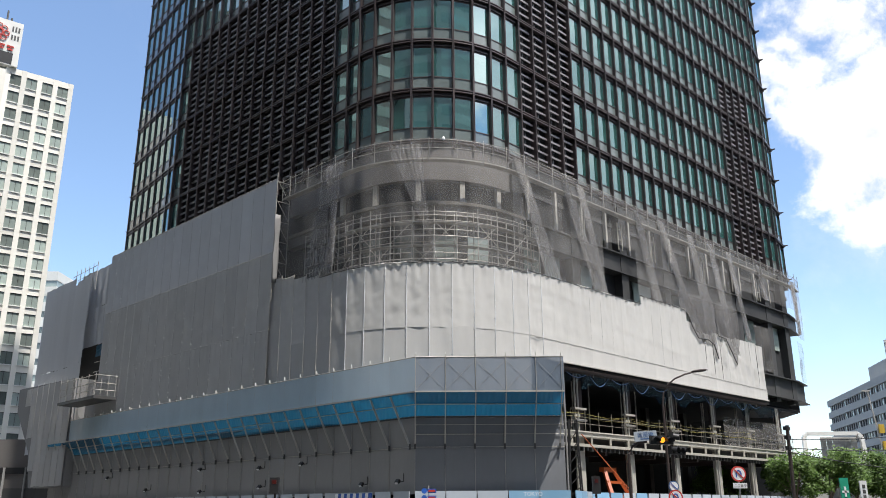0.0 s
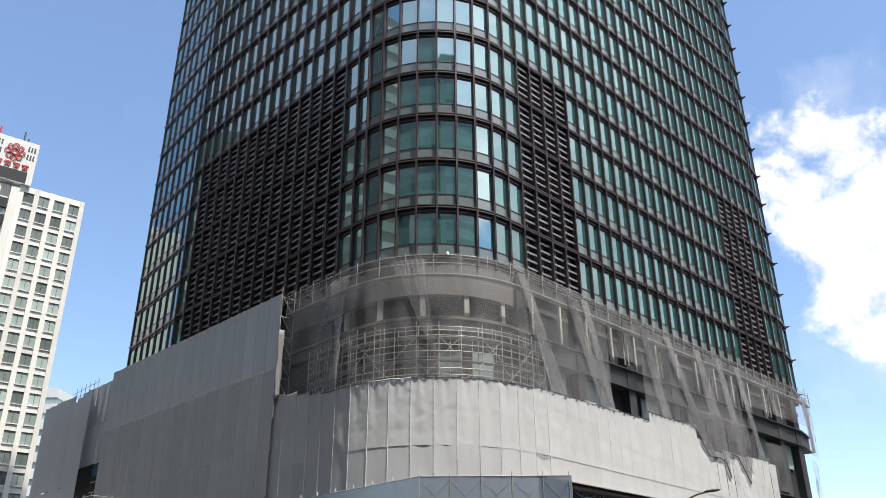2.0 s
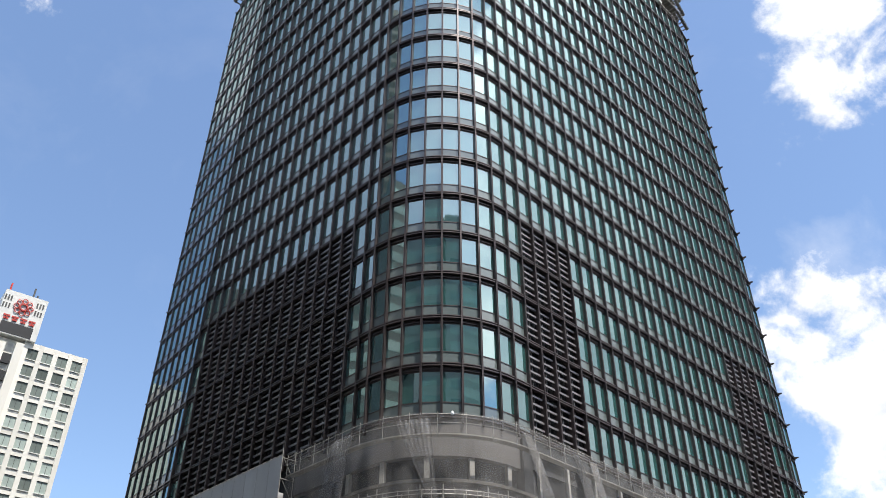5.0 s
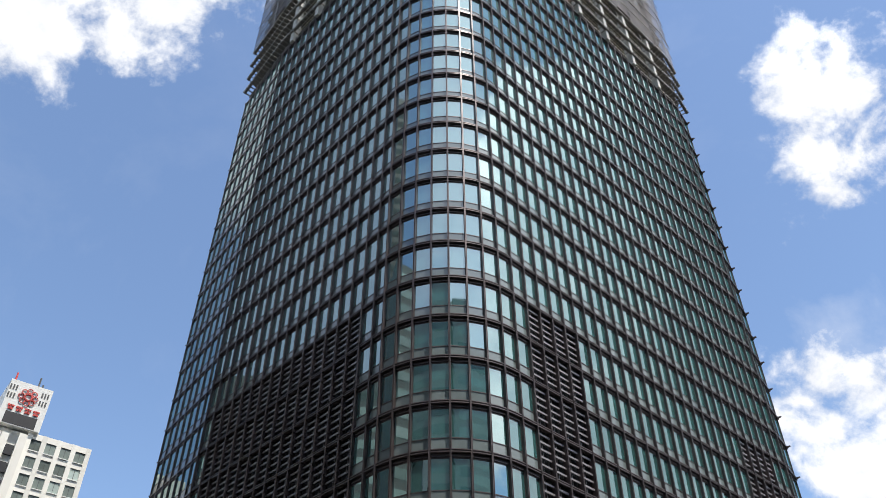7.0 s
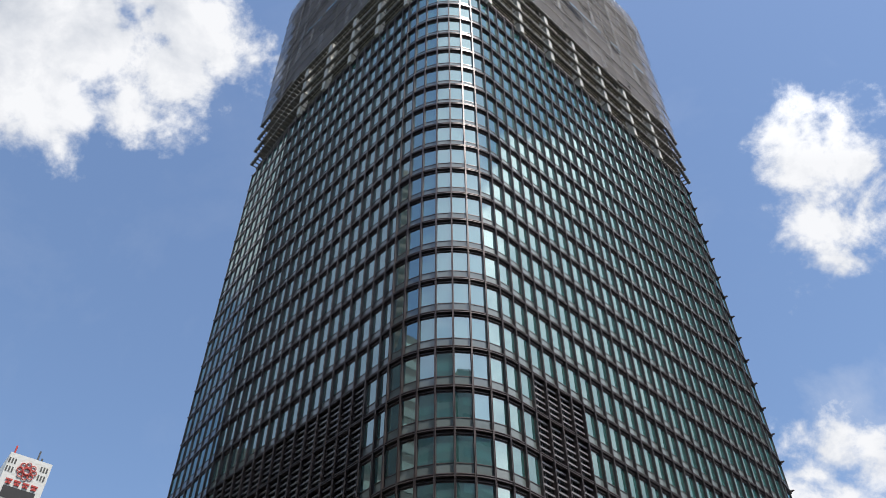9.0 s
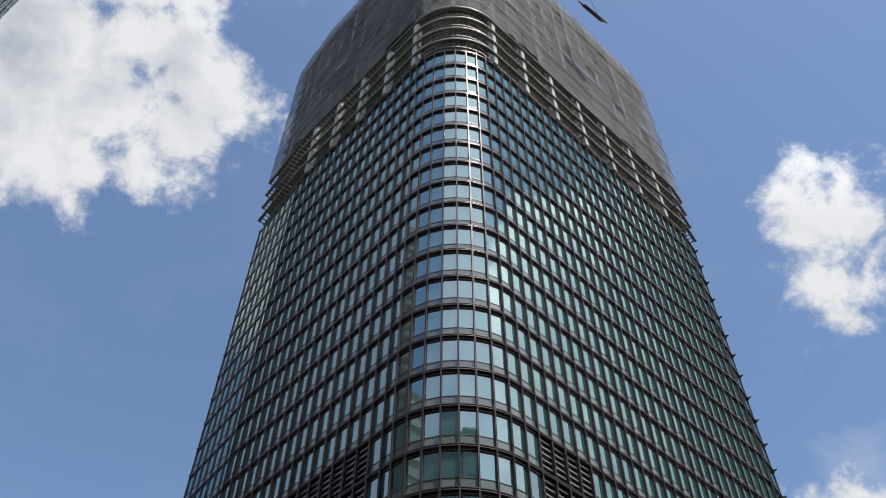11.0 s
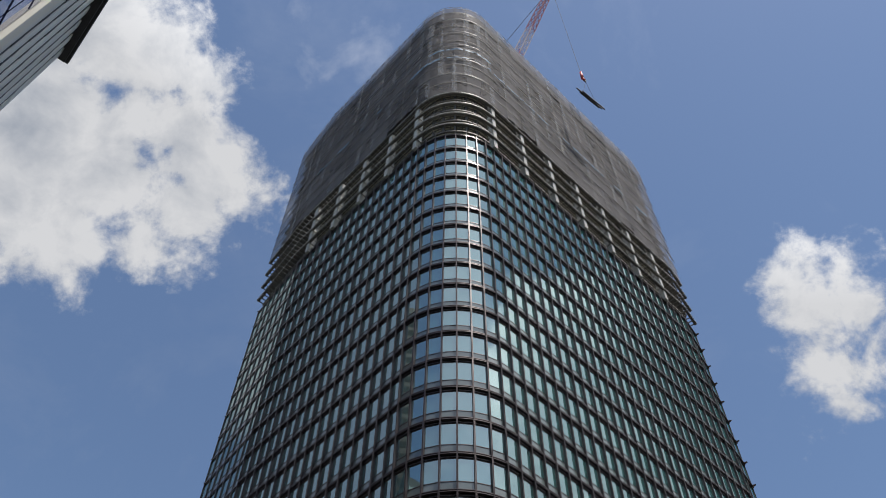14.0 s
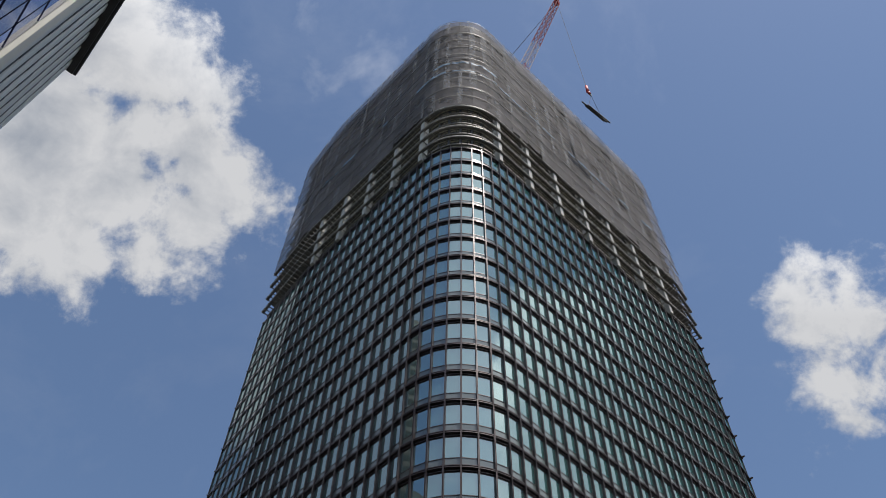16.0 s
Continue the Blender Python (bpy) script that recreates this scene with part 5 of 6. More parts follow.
for k in range(12):
    p, q = lip(-7.6 + k * 0.32, 2.62, True), lip(-7.6 + (k + 1) * 0.32, 2.62, True)
    b = Build().hexa([p + Vector((-0.3, -0.3, -0.3)), q + Vector((-0.3, -0.3, -0.3)), q + Vector((-0.26, -0.26, -0.3)), p + Vector((-0.26, -0.26, -0.3)), p + Vector((-0.28, -0.28, 0)), q + Vector((-0.28, -0.28, 0)), q + Vector((-0.24, -0.24, 0)), p + Vector((-0.24, -0.24, 0))])
    part("stripe", b, M["signblue"] if k % 2 else M["panel"], aw)
txt = bpy.data.curves.new("poster_text", "FONT")
txt.body, txt.size, txt.extrude = "TOKYO", 0.34, 0.004
txt.materials.append(M["panel"])
ob = tagged(new("poster_text", txt), "white capital letters on the blue hoarding poster", "lettering")
ob.matrix_world = pose(4.95, 54.18, 2.36, 90, 0, 0)


def floodlight(p, group="floodlights on the lower wall"):
    L = thing("floodlight", "small dark site floodlight clamped to the sheeted wall", "floodlight", p, group)
    p = Vector(p)
    part("bracket", Build().tube(p, p + Vector((-0.25, -0.3, -0.05)), 0.03).tube(p + Vector((0, 0, 0.0)), p + Vector((0, 0, 0.5)), 0.03), M["darkpipe"], L)
    part("housing", Build().bar(p + Vector((-0.3, -0.35, 0.08)), p + Vector((-0.42, -0.5, -0.12)), 0.28, 0.18), M["black"], L)
    part("lens", Build().bar(p + Vector((-0.42, -0.5, -0.12)), p + Vector((-0.44, -0.52, -0.15)), 0.24, 0.13), M["panel"], L)


for s, z in ((-44, 4.7), (-35.6, 3.4), (-26.0, 4.9), (-25.8, 3.1), (-17, 4.7), (-16.8, 3.3), (-11.5, 4.8), (-4.6, 3.2), (-1.0, 3.3)):
    q = lip(s, z, True)
    floodlight((q.x - 0.05, q.y - 0.05, z))

# ---------------------------------------------------------------- crane on the roof
crane = thing("tower_crane", "red and white lattice luffing jib crane on the tower's roof", "crane", (9.8, 81.2, 186))
foot, mid_, tip = Vector((11.2, 80.5, 195.0)), Vector((15.7, 78.4, 209.6)), Vector((26.9, 73.2, 245.5))
axis = (tip - foot).normalized()
side = axis.cross(Vector((0, 0, 1))).normalized()
upv = side.cross(axis)
N = 34
for q in ((-1, -1), (1, -1), (1, 1), (-1, 1)):
    for k in range(4):
        a, c = foot.lerp(tip, k / 4), foot.lerp(tip, (k + 1) / 4)
        w0, w1 = (1.12 - 0.45 * k / 4), (1.12 - 0.45 * (k + 1) / 4)
        part("chord", Build().tube(a + (side * q[0] + upv * q[1]) * w0, c + (side * q[0] + upv * q[1]) * w1, 0.12), M["cranewhite"] if k == 1 else M["cranered"], crane)
for k in range(N):
    a, c = foot.lerp(tip, k / N), foot.lerp(tip, (k + 1) / N)
    w0, w1 = 1.12 - 0.45 * k / N, 1.12 - 0.45 * (k + 1) / N
    b = Build()
    for p, q in (((-1, -1), (1, -1)), ((1, -1), (1, 1)), ((1, 1), (-1, 1)), ((-1, 1), (-1, -1))):
        s = 1 if k % 2 else -1
        p, q = (p, q) if s > 0 else (q, p)
        b.tube(a + (side * p[0] + upv * p[1]) * w0, c + (side * q[0] + upv * q[1]) * w1, 0.075, n=5)
    part("lacing", b, M["cranewhite"] if N * 0.25 <= k < N * 0.5 else M["cranered"], crane)
part("jib_head", Build().bar(tip - axis * 0.8, tip + axis * 0.8, 1.2, 1.2).tube(tip + side * 0.9, tip - side * 0.9, 0.5, n=10), M["red"], crane)
part("mast", Build().box(9.2, 79.6, 186, 12.2, 82.6, 194.5), M["red"], crane)
part("pendant", Build().tube(tip, foot + Vector((-7, 4, 12)), 0.07), M["darkpipe"], crane)
part("hoist_rope", Build().tube(tip + axis * 0.3, Vector((tip.x + 0.6, tip.y, 181)), 0.05), M["darkpipe"], crane)
part("hook_block", Build().tube((tip.x + 0.6, tip.y, 178.0), (tip.x + 0.6, tip.y, 181.4), 0.4, 0.3, n=8).tube((tip.x + 0.6, tip.y, 178.2), (tip.x + 0.9, tip.y, 176.8), 0.3, n=8), M["red"], crane, smooth=True)
part("hook", Build().tube((tip.x + 0.9, tip.y, 176.9), (tip.x + 1.0, tip.y, 175.9), 0.18, n=8), M["black"], crane)
load = thing("hoisted_beams", "bundle of dark steel beams slung from the crane hook", "steel beams", (27.5, 74.5, 170))
a, c = Vector((25.1, 72.05, 170)), Vector((31.4, 77.4, 170))
dr = (c - a).normalized()
sd = Vector((-dr.y, dr.x, 0))
for k, (o1, l0, l1, dz) in enumerate(((0, 0, 6.2, 0), (0.28, 1.2, 7.0, 0.1), (-0.28, 1.5, 8.2, 0.05), (0.1, 1.5, 7.8, 0.35))):
    part("beam", Build().bar(a + dr * l0 + sd * o1 + Vector((0, 0, dz)), a + dr * l1 + sd * o1 + Vector((0, 0, dz)), 0.24, 0.3), M["steel"], load)
part("sling", Build().tube((tip.x + 1.0, tip.y, 176.0), a + dr * 2 + Vector((0, 0, 0.3)), 0.04).tube((tip.x + 1.0, tip.y, 176.0), a + dr * 6 + Vector((0, 0, 0.3)), 0.04), M["darkpipe"], load)

# ---------------------------------------------------------------- white office block to the left
blk = thing("white_office_block", "tall white concrete office block with rows of square windows", "building", (-78, 147, 0))
P0 = Vector((-73.9, 149.7))
DW = Vector((-0.787, -0.617)).normalized()
NW = Vector((0.617, -0.787)).normalized()
T0 = Matrix(((DW.x, NW.x, 0, P0.x), (DW.y, NW.y, 0, P0.y), (0, 0, 1, 0), (0, 0, 0, 1)))
HB, CW, RH = 83.2, 2.85, 3.55
W1 = 4 * CW + 0.9
part("body", Build().box(0, -26, 0, W1 + 22, -0.6, HB - 0.3, T0), M["concrete"], blk)
for k in range(5):
    part("pier", Build().box(k * CW + 0.0, -0.7, 0, k * CW + 0.9, 0.0, HB, T0), M["concrete"], blk)
nrow = int((HB - 1.2) / RH)
for r in range(nrow + 1):
    z1 = HB - 1.2 - r * RH
    part("spandrel", Build().box(0, -0.7, z1, W1, -0.12, (HB if r == 0 else z1 + 1.25), T0), M["concrete"], blk)
wf = Build().box(-0.98, -0.45, 0, 0.98, -0.28, 2.3).mesh("window", M["tealglass"])
wfr = Build().box(-0.03, -0.3, 0, 0.03, -0.22, 2.3).box(-0.98, -0.3, 2.2, 0.98, -0.2, 2.3).mesh("frame", M["darkpipe"])
wsl = Build().box(-1.0, -0.52, -0.12, 1.0, 0.06, 0.02).mesh("sill", M["whitepaint"])
for r in range(nrow):
    z0 = HB - 1.2 - (r + 1) * RH + 1.25
    for k in range(4):
        w = part("window", wf, None, blk, m=T0 @ Matrix.Translation((0.9 + k * CW + 0.975, 0, z0)))
        sub("frame", wfr, w)
        sub("sill", wsl, w)
part("shaft", Build().box(W1, -0.7, 0, W1 + 1.5, 0.5, HB - 1, T0), M["concrete"], blk, "stained grey concrete shaft")
for k in range(9):
    part("wall_rib", Build().box(W1 + 3.2 + k * 1.5, -0.7, 0, W1 + 4.55 + k * 1.5, 0.25, HB - 1.5, T0), M["concrete"], blk)
nar = Build().box(0, -0.7, 0, 1.5, -0.1, 2.0).mesh("window", M["black"])
for r in range(nrow):
    part("window", nar, None, blk, m=T0 @ Matrix.Translation((W1 + 1.6, 0, HB - 5.5 - r * RH)))
part("sign_tower", Build().box(W1 - 1.7, -14, HB, W1 + 6.4, 0.6, 92.6, T0), M["whitepaint"], blk)
# flat black panel; the shade of a recess is put into its colour
part("sign_recess", Build().box(W1 - 0.6, 0.55, HB + 0.2, W1 + 5.4, 0.64, HB + 2.6, T0), M["black"], blk)
cx, cz = W1 + 2.4, 89.6
b = Build()
for k in range(8):
    a = k * math.tau / 8
    for q in range(8):
        a1, a2 = q * math.tau / 8, (q + 1) * math.tau / 8
        c0 = Vector((cx + 1.35 * math.cos(a), 0.75, cz + 1.35 * math.sin(a)))
        b.bar(T0 @ (c0 + Vector((0.5 * math.cos(a1), 0, 0.5 * math.sin(a1)))), T0 @ (c0 + Vector((0.5 * math.cos(a2), 0, 0.5 * math.sin(a2)))), 0.13)
for q in range(10):
    a1, a2 = q * math.tau / 10, (q + 1) * math.tau / 10
    b.bar(T0 @ Vector((cx + 0.7 * math.cos(a1), 0.75, cz + 0.7 * math.sin(a1))), T0 @ Vector((cx + 0.7 * math.cos(a2), 0.75, cz + 0.7 * math.sin(a2))), 0.25)
part("emblem", b, M["red"], blk, "red flower-shaped emblem")
for k in range(4):
    x0 = cx - 3.0 + k * 1.6
    part("sign_bar", Build().box(x0, 0.6, 86.9, x0 + 1.25, 0.75, 87.25, T0).box(x0 + 0.15, 0.6, 86.2, x0 + 1.1, 0.75, 86.6, T0).box(x0 + 0.5, 0.6, 86.2, x0 + 0.75, 0.75, 87.25, T0), M["red"], blk)
for z in (88.6, 90.4):
    for k in range(14):
        x0 = W1 - 1.2 + k * 0.55
        if abs(x0 + 0.15 - cx) > 2.1:
            part("vent_slot", Build().box(x0, 0.58, z, x0 + 0.3, 0.66, z + 1.1, T0), M["steel"], blk)
for x, h, mt in ((W1 + 5.5, 3.0, "red"), (W1 + 1.0, 3.4, "steel"), (W1 + 0.2, 2.0, "steel")):
    part("aerial", Build().tube(T0 @ Vector((x, -2, 92.6)), T0 @ Vector((x, -2, 92.6 + h)), 0.18), M[mt], blk)
far_b = thing("banded_tower", "distant pale tower with light green window bands", "building", (-98, 205, 0))
for k in range(15):
    part("window_band", Build().box(-114, 204.9, k * 4.0, -98.3, 214, k * 4.0 + 1.6), M["tealglass"], far_b)
    part("wall_band", Build().box(-114.2, 204.7, k * 4.0 + 1.6, -98.2, 214, k * 4.0 + 4.0), M["whitepaint"], far_b)
lowb = thing("low_grey_building", "low grey banded building beside the elevated road", "building", (-62, 115, 0))
for k, (z0, z1, mt) in enumerate(((0, 3.2, "plaster"), (3.2, 4.4, "steel"), (4.4, 6.2, "plaster"), (6.2, 7.0, "black"), (7.0, 10.6, "plaster"))):
    part("band", Build().box(-75, 112 - 0.2 * (k % 2), z0, -52.5, 126, z1), M[mt], lowb)
for k in range(8):
    part("mullion", Build().box(-74 + k * 2.8, 111.6, 3.2, -73.8 + k * 2.8, 111.9, 7.0), M["greyconc"], lowb)

# ---------------------------------------------------------------- ribbed building overhead, near on the left
rib = thing("ribbed_building", "tall pale building with vertical concrete ribs and dark roof cornice", "building", (-30, 15, 0))
PA = Vector((-28.7, 21.7))
DA = Vector((0.67, -0.742)).normalized()
NA = Vector((0.742, 0.67)).normalized()
T1 = Matrix(((DA.x, NA.x, 0, PA.x), (DA.y, NA.y, 0, PA.y), (0, 0, 1, 0), (0, 0, 0, 1)))
# dark body: shade in the shallow grooves between ribs is put into its colour
part("body", Build().box(0.0, -18, 0, 22, -0.5, 59.6, T1), M["steel"], rib)
for k in range(9):
    x = 0.1 + k * 1.34
    b = Build()
    b.loft([[T1 @ Vector((x + dx, dy, z)) for dx, dy in ((0, -0.5), (0.03, -0.43), (0.08, -0.40), (0.68, -0.40), (0.73, -0.43), (0.76, -0.5))] for z in (0, 30, 59.3)])
    part("rib", b, M["whitepaint"], rib)
    for z in np.arange(3, 58, 3.6):
        part("window", Build().box(x + 0.86, -0.50, z, x + 1.28, -0.46, z + 1.5 + 0.6 * (k % 2), T1), M["black"], rib)
part("cornice", Build().box(-0.4, -18, 59.6, 12.4, 0.25, 60.0, T1).box(-0.2, -18, 59.2, 12.3, 0.05, 59.6, T1), M["steel"], rib)
part("pale_pier", Build().box(12.0, -0.5, 0, 13.0, 0.15, 66, T1), M["concrete"], rib)
for k in range(5):
    for z in range(0, 18):
        part("pane", Build().box(13.1 + k * 1.5, -0.5, z * 3.6 + 0.2, 14.45 + k * 1.5, -0.1, z * 3.6 + 3.4, T1), M["purple"], rib, "violet tinted glass pane")

# ---------------------------------------------------------------- right: office building, elevated road, trees
ofb = thing("grey_office_building", "grey office building with long horizontal window bands", "building", (140, 270, 0))
P1, P2 = Vector((137, 300)), Vector((124.8, 234.9))
DB = (P2 - P1).normalized()
NB = Vector((DB.y, -DB.x))
T2 = Matrix(((DB.x, NB.x, 0, P1.x), (DB.y, NB.y, 0, P1.y), (0, 0, 1, 0), (0, 0, 0, 1)))
part("body", Build().box(0, -30, 0, 120, -0.8, 37, T2), M["steel"], ofb)
for k in range(9):
    z = 36.0 - k * 4.1
    part("wall_band", Build().box(-0.5, -30, z - 0.5, 120, 0.2, z + 1.6, T2), M["greyconc"], ofb)
    if k:
        for q in range(32):
            part("window", Build().box(0.6 + q * 2.6, -0.8, z + 1.62, 2.6 + q * 2.6, -0.3, z + 3.58, T2), M["tealglass"] if random.random() < 0.3 else M["core"], ofb)
            part("pier", Build().box(2.6 + q * 2.6, -0.8, z + 1.62, 3.2 + q * 2.6, -0.1, z + 3.58, T2), M["greyconc"], ofb)
part("penthouse", Build().box(34, -20, 37.6, 90, -5, 44, T2), M["greyconc"], ofb)
part("roof_mast", Build().tube(T2 @ Vector((44, -8, 44)), T2 @ Vector((44, -8, 51)), 0.3).tube(T2 @ Vector((46, -8, 44)), T2 @ Vector((46, -8, 51)), 0.3).tube(T2 @ Vector((44, -8, 47)), T2 @ Vector((46, -8, 47)), 0.2).tube(T2 @ Vector((44, -8, 50)), T2 @ Vector((46, -8, 50)), 0.2), M["pipe"], ofb)

road = thing("elevated_road", "grey concrete elevated road on piers", "viaduct", (75, 140, 0))
part("girder", Build().box(52, 139, 6.3, 130, 150, 8.0), M["greyconc"], road)
part("parapet", Build().box(52, 138.6, 7.9, 130, 138.9, 9.3), M["greyconc"], road)
part("parapet", Build().box(52, 150, 7.9, 130, 150.3, 9.3), M["greyconc"], road)
for x in (66, 90, 114):
    part("pier", Build().box(x - 1.5, 142, 0, x + 1.5, 146, 6.3), M["greyconc"], road)
gate = thing("sign_gantry", "white rounded portal gantry over the elevated road", "gantry", (64, 140, 8))
g0, g1, gz = Vector((58.9, 139.4, 8.0)), Vector((68.6, 139.4, 8.0)), 13.0
pts = [g0, g0 + Vector((0, 0, 4.6)), g0 + Vector((0.5, 0, 5.1)), g1 + Vector((-0.9, 0, 5.1)), g1 + Vector((-0.3, 0, 4.5)), g1]
b = Build()
for a, c in zip(pts, pts[1:]):
    b.bar(a, c, 0.6, 0.6, (0, 1, 0))
part("portal", b, M["whitepaint"], gate)
back = thing("road_sign", "grey ribbed back of a large road sign", "road sign", (65, 140.6, 8))
for k in range(6):
    part("panel", Build().box(61.9 + k * 1.0, 140.2, 8.0, 62.82 + k * 1.0, 140.3, 12.6), M["greyconc"], back)
for k in range(10):
    part("rail", Build().box(61.8, 140.1, 8.3 + k * 0.45, 67.9, 140.2, 8.42 + k * 0.45), M["pipe"], back)
van = thing("dark_van", "dark van driving on the elevated road, only its roof seen", "van", (73, 141, 8))
part("body", Build().loft([[(70.5 + x, y, 8 + z) for x, z in ((0.2, 0.3), (5.0, 0.3), (5.0, 1.3), (4.5, 1.5), (4.0, 2.15), (1.0, 2.15), (0.3, 1.4))] for y in (140.6, 142.4)]), M["steel"], van)
part("windscreen", Build().box(71.7, 140.55, 9.4, 74.4, 140.62, 10.0), M["glass"], van)
cub = thing("tan_building", "small tan building behind the trees", "building", (60, 160, 0))
part("body", Build().box(56, 158, 0, 63.5, 170, 12.4), M["paving"], cub)
part("roof_box", Build().box(60, 160, 12.4, 64, 168, 14.5), M["paving"], cub)
part("low_wing", Build().box(64, 155, 0, 78, 157.5, 8.2), M["greyconc"], cub)
mast = thing("road_lamp", "slim grey road lamp with yellow notice boxes", "street lamp", (73, 141, 8))
part("pole", Build().tube((71.7, 139.2, 8), (70.3, 139.2, 20.0), 0.12), M["pipe"], mast)
part("lamp_head", Build().box(69.4, 139.0, 19.9, 70.7, 139.4, 20.15), M["pipe"], mast)
for z, x in ((10.4, 71.9), (13.1, 71.6)):
    part("notice_box", Build().box(x - 0.42, 138.8, z, x + 0.42, 139.2, z + 1.4), M["yellow"], mast)


def tree(x, y, h, r, seed):
    rng = random.Random(seed)
    T = thing("street_tree", "leafy green street tree with spreading crown beside the crossing", "tree", (x, y, 0), "street trees")
    b = Build()
    b.tube((x, y, 0), (x + 0.1, y, h * 0.45), 0.22, 0.15, 8)
    limbs = []
    for k in range(7):
        a = k * 0.9 + rng.random()
        e = (x + math.cos(a) * r * 0.6, y + math.sin(a) * r * 0.6, h * rng.uniform(0.6, 0.88))
        b.tube((x + 0.1, y, h * rng.uniform(0.32, 0.45)), e, 0.09, 0.03, 6)
        limbs.append(e)
    part("trunk", b, M["bark"], T)
    v, f = [], []
    heads = [(x + rng.uniform(-0.8, 0.8) * r, y + rng.uniform(-0.8, 0.8) * r, h * rng.uniform(0.45, 0.92), r * rng.uniform(0.22, 0.42)) for _ in range(26)] + [(*e, r * 0.35) for e in limbs]
    for cx_, cy_, cz_, cr in heads:
        for _ in range(210):
            q = Vector((rng.gauss(0, 1), rng.gauss(0, 1), rng.gauss(0, 0.8))).normalized() * cr * rng.uniform(0.45, 1.05)
            p = Vector((cx_, cy_, cz_)) + q
            s = rng.uniform(0.12, 0.25)
            d1 = Vector((rng.gauss(0, 1), rng.gauss(0, 1), rng.gauss(-0.5, 0.6))).normalized()
            d2 = d1.orthogonal().normalized() * s * 0.45
            n = len(v)
            v += [p - d1 * s, p + d2, p + d1 * s, p - d2]
            f.append((n, n + 1, n + 2, n + 3))
    part("crown", Build().add(v, f), M["leaf"], T)


for k, (x, y, h, r) in enumerate(((35.5, 88, 6.7, 2.6), (39.5, 89, 7.3, 3.2), (43.6, 92, 7.0, 2.9), (52.0, 94, 6.2, 2.8), (57, 100, 7.0, 3.2), (30, 96, 6.6, 2.8), (47.6, 91, 7.6, 3.2), (50.5, 97, 6.8, 3.0))):
    tree(x, y, h, r, 40 + k)

# ---------------------------------------------------------------- street furniture
pole = thing("utility_pole", "dark utility pole with black cables beside the pavement", "utility pole", (23.1, 57.5, 0.15))
part("pole", Build().tube((23.1, 57.5, 0), (23.25, 57.5, 6.9), 0.13, 0.11, 10), M["brown"], pole)
for z in (5.4, 6.1, 6.7):
    part("cross_arm", Build().bar((23.0, 57.3, z), (23.4, 57.7, z), 0.24), M["black"], pole)
for dz, ez in ((0, 0.3), (0.55, 0.9), (-0.25, -1.3)):
    part("cable", Build().pipe([(23.0 + k * 2.2, 57.3 + k * 0.6, 5.4 + dz + (ez * k / 6) - 0.25 * math.sin(k / 6 * math.pi)) for k in range(7)], 0.03), M["black"], pole)
lamp = thing("street_lamp", "brown street lamp with a curved arm at the crossing", "street lamp", (12.6, 48.4, 0.0))
part("pole", Build().tube((12.6, 48.4, 0.0), (12.6, 48.4, 7.3), 0.11, 0.07, 10).pipe([(12.6, 48.4, 7.3), (12.68, 48.4, 7.9), (12.95, 48.4, 8.4), (13.4, 48.4, 8.75), (14.0, 48.4, 9.0), (14.6, 48.4, 9.15)], 0.05, 8), M["brown"], lamp)
b = Build()
b.loft([[(14.4 + dx, 48.4 + math.cos(q) * w, 9.15 + dx * 0.12 + math.sin(q) * w * 0.45) for q in np.linspace(0, math.tau, 9)[:-1]] for dx, w in ((0, 0.05), (0.15, 0.16), (0.5, 0.2), (0.8, 0.16), (0.95, 0.04))])
part("lamp_head", b, M["brown"], lamp, smooth=True)


def signal(x, y, z, face, lit, vertical=False):
    """A three-lens signal head; face: degrees by which it is turned."""
    S = thing("traffic_signal", "black three-lens traffic signal with hoods" + (", amber lit" if lit == 1 else ""), "traffic light", (x, y, z), "signals at the crossing")
    m = pose(x, y, z, 0, 0, face)
    part("housing", Build().box(-0.62, -0.1, -0.22, 0.62, 0.12, 0.22, m), M["black"], S)
    for k in range(3):
        cx_ = -0.4 + 0.4 * k
        mat = M["amber"] if lit == k else M["lens"]
        part("lens", Build().tube(m @ Vector((cx_, -0.12, 0)), m @ Vector((cx_, -0.1, 0)), 0.15, n=14), mat, S)
        v, f = [], []
        for j, q in enumerate(np.linspace(-0.3, math.pi + 0.3, 11)):
            v += [m @ Vector((cx_ + 0.18 * math.cos(q), -0.1, 0.18 * math.sin(q))), m @ Vector((cx_ + 0.18 * math.cos(q), -0.38, 0.18 * math.sin(q) - 0.05))]
        f = [(2 * i, 2 * i + 1, 2 * i + 3, 2 * i + 2) for i in range(10)]
        part("hood", Build().add(v, f), M["black"], S)


signal(11.35, 44.5, 4.98, 8, 1)
signal(12.0, 44.9, 5.15, 75, -1)
signal(12.15, 44.6, 4.45, 40, -1)
def lettering(words, size, m, mat, parent):
    c = bpy.data.curves.new("lettering", "FONT")
    c.body, c.size, c.extrude = words, size, 0.003
    c.materials.append(mat)
    ob = new("lettering", c)
    ob.parent = parent
    if parent.parent is None:
        ob.matrix_parent_inverse = parent.matrix_basis.inverted()
    ob.matrix_basis = m
    return ob


sp = thing("signal_pole", "brown signal pole with a bracket arm", "signal pole", (11.95, 44.8, 0.0))
part("pole", Build().tube((11.95, 44.8, 0.0), (11.95, 44.8, 5.5), 0.1, 0.08, 10), M["brown"], sp)
part("arm", Build().tube((11.0, 44.7, 5.1), (12.2, 44.8, 5.1), 0.04), M["brown"], sp)
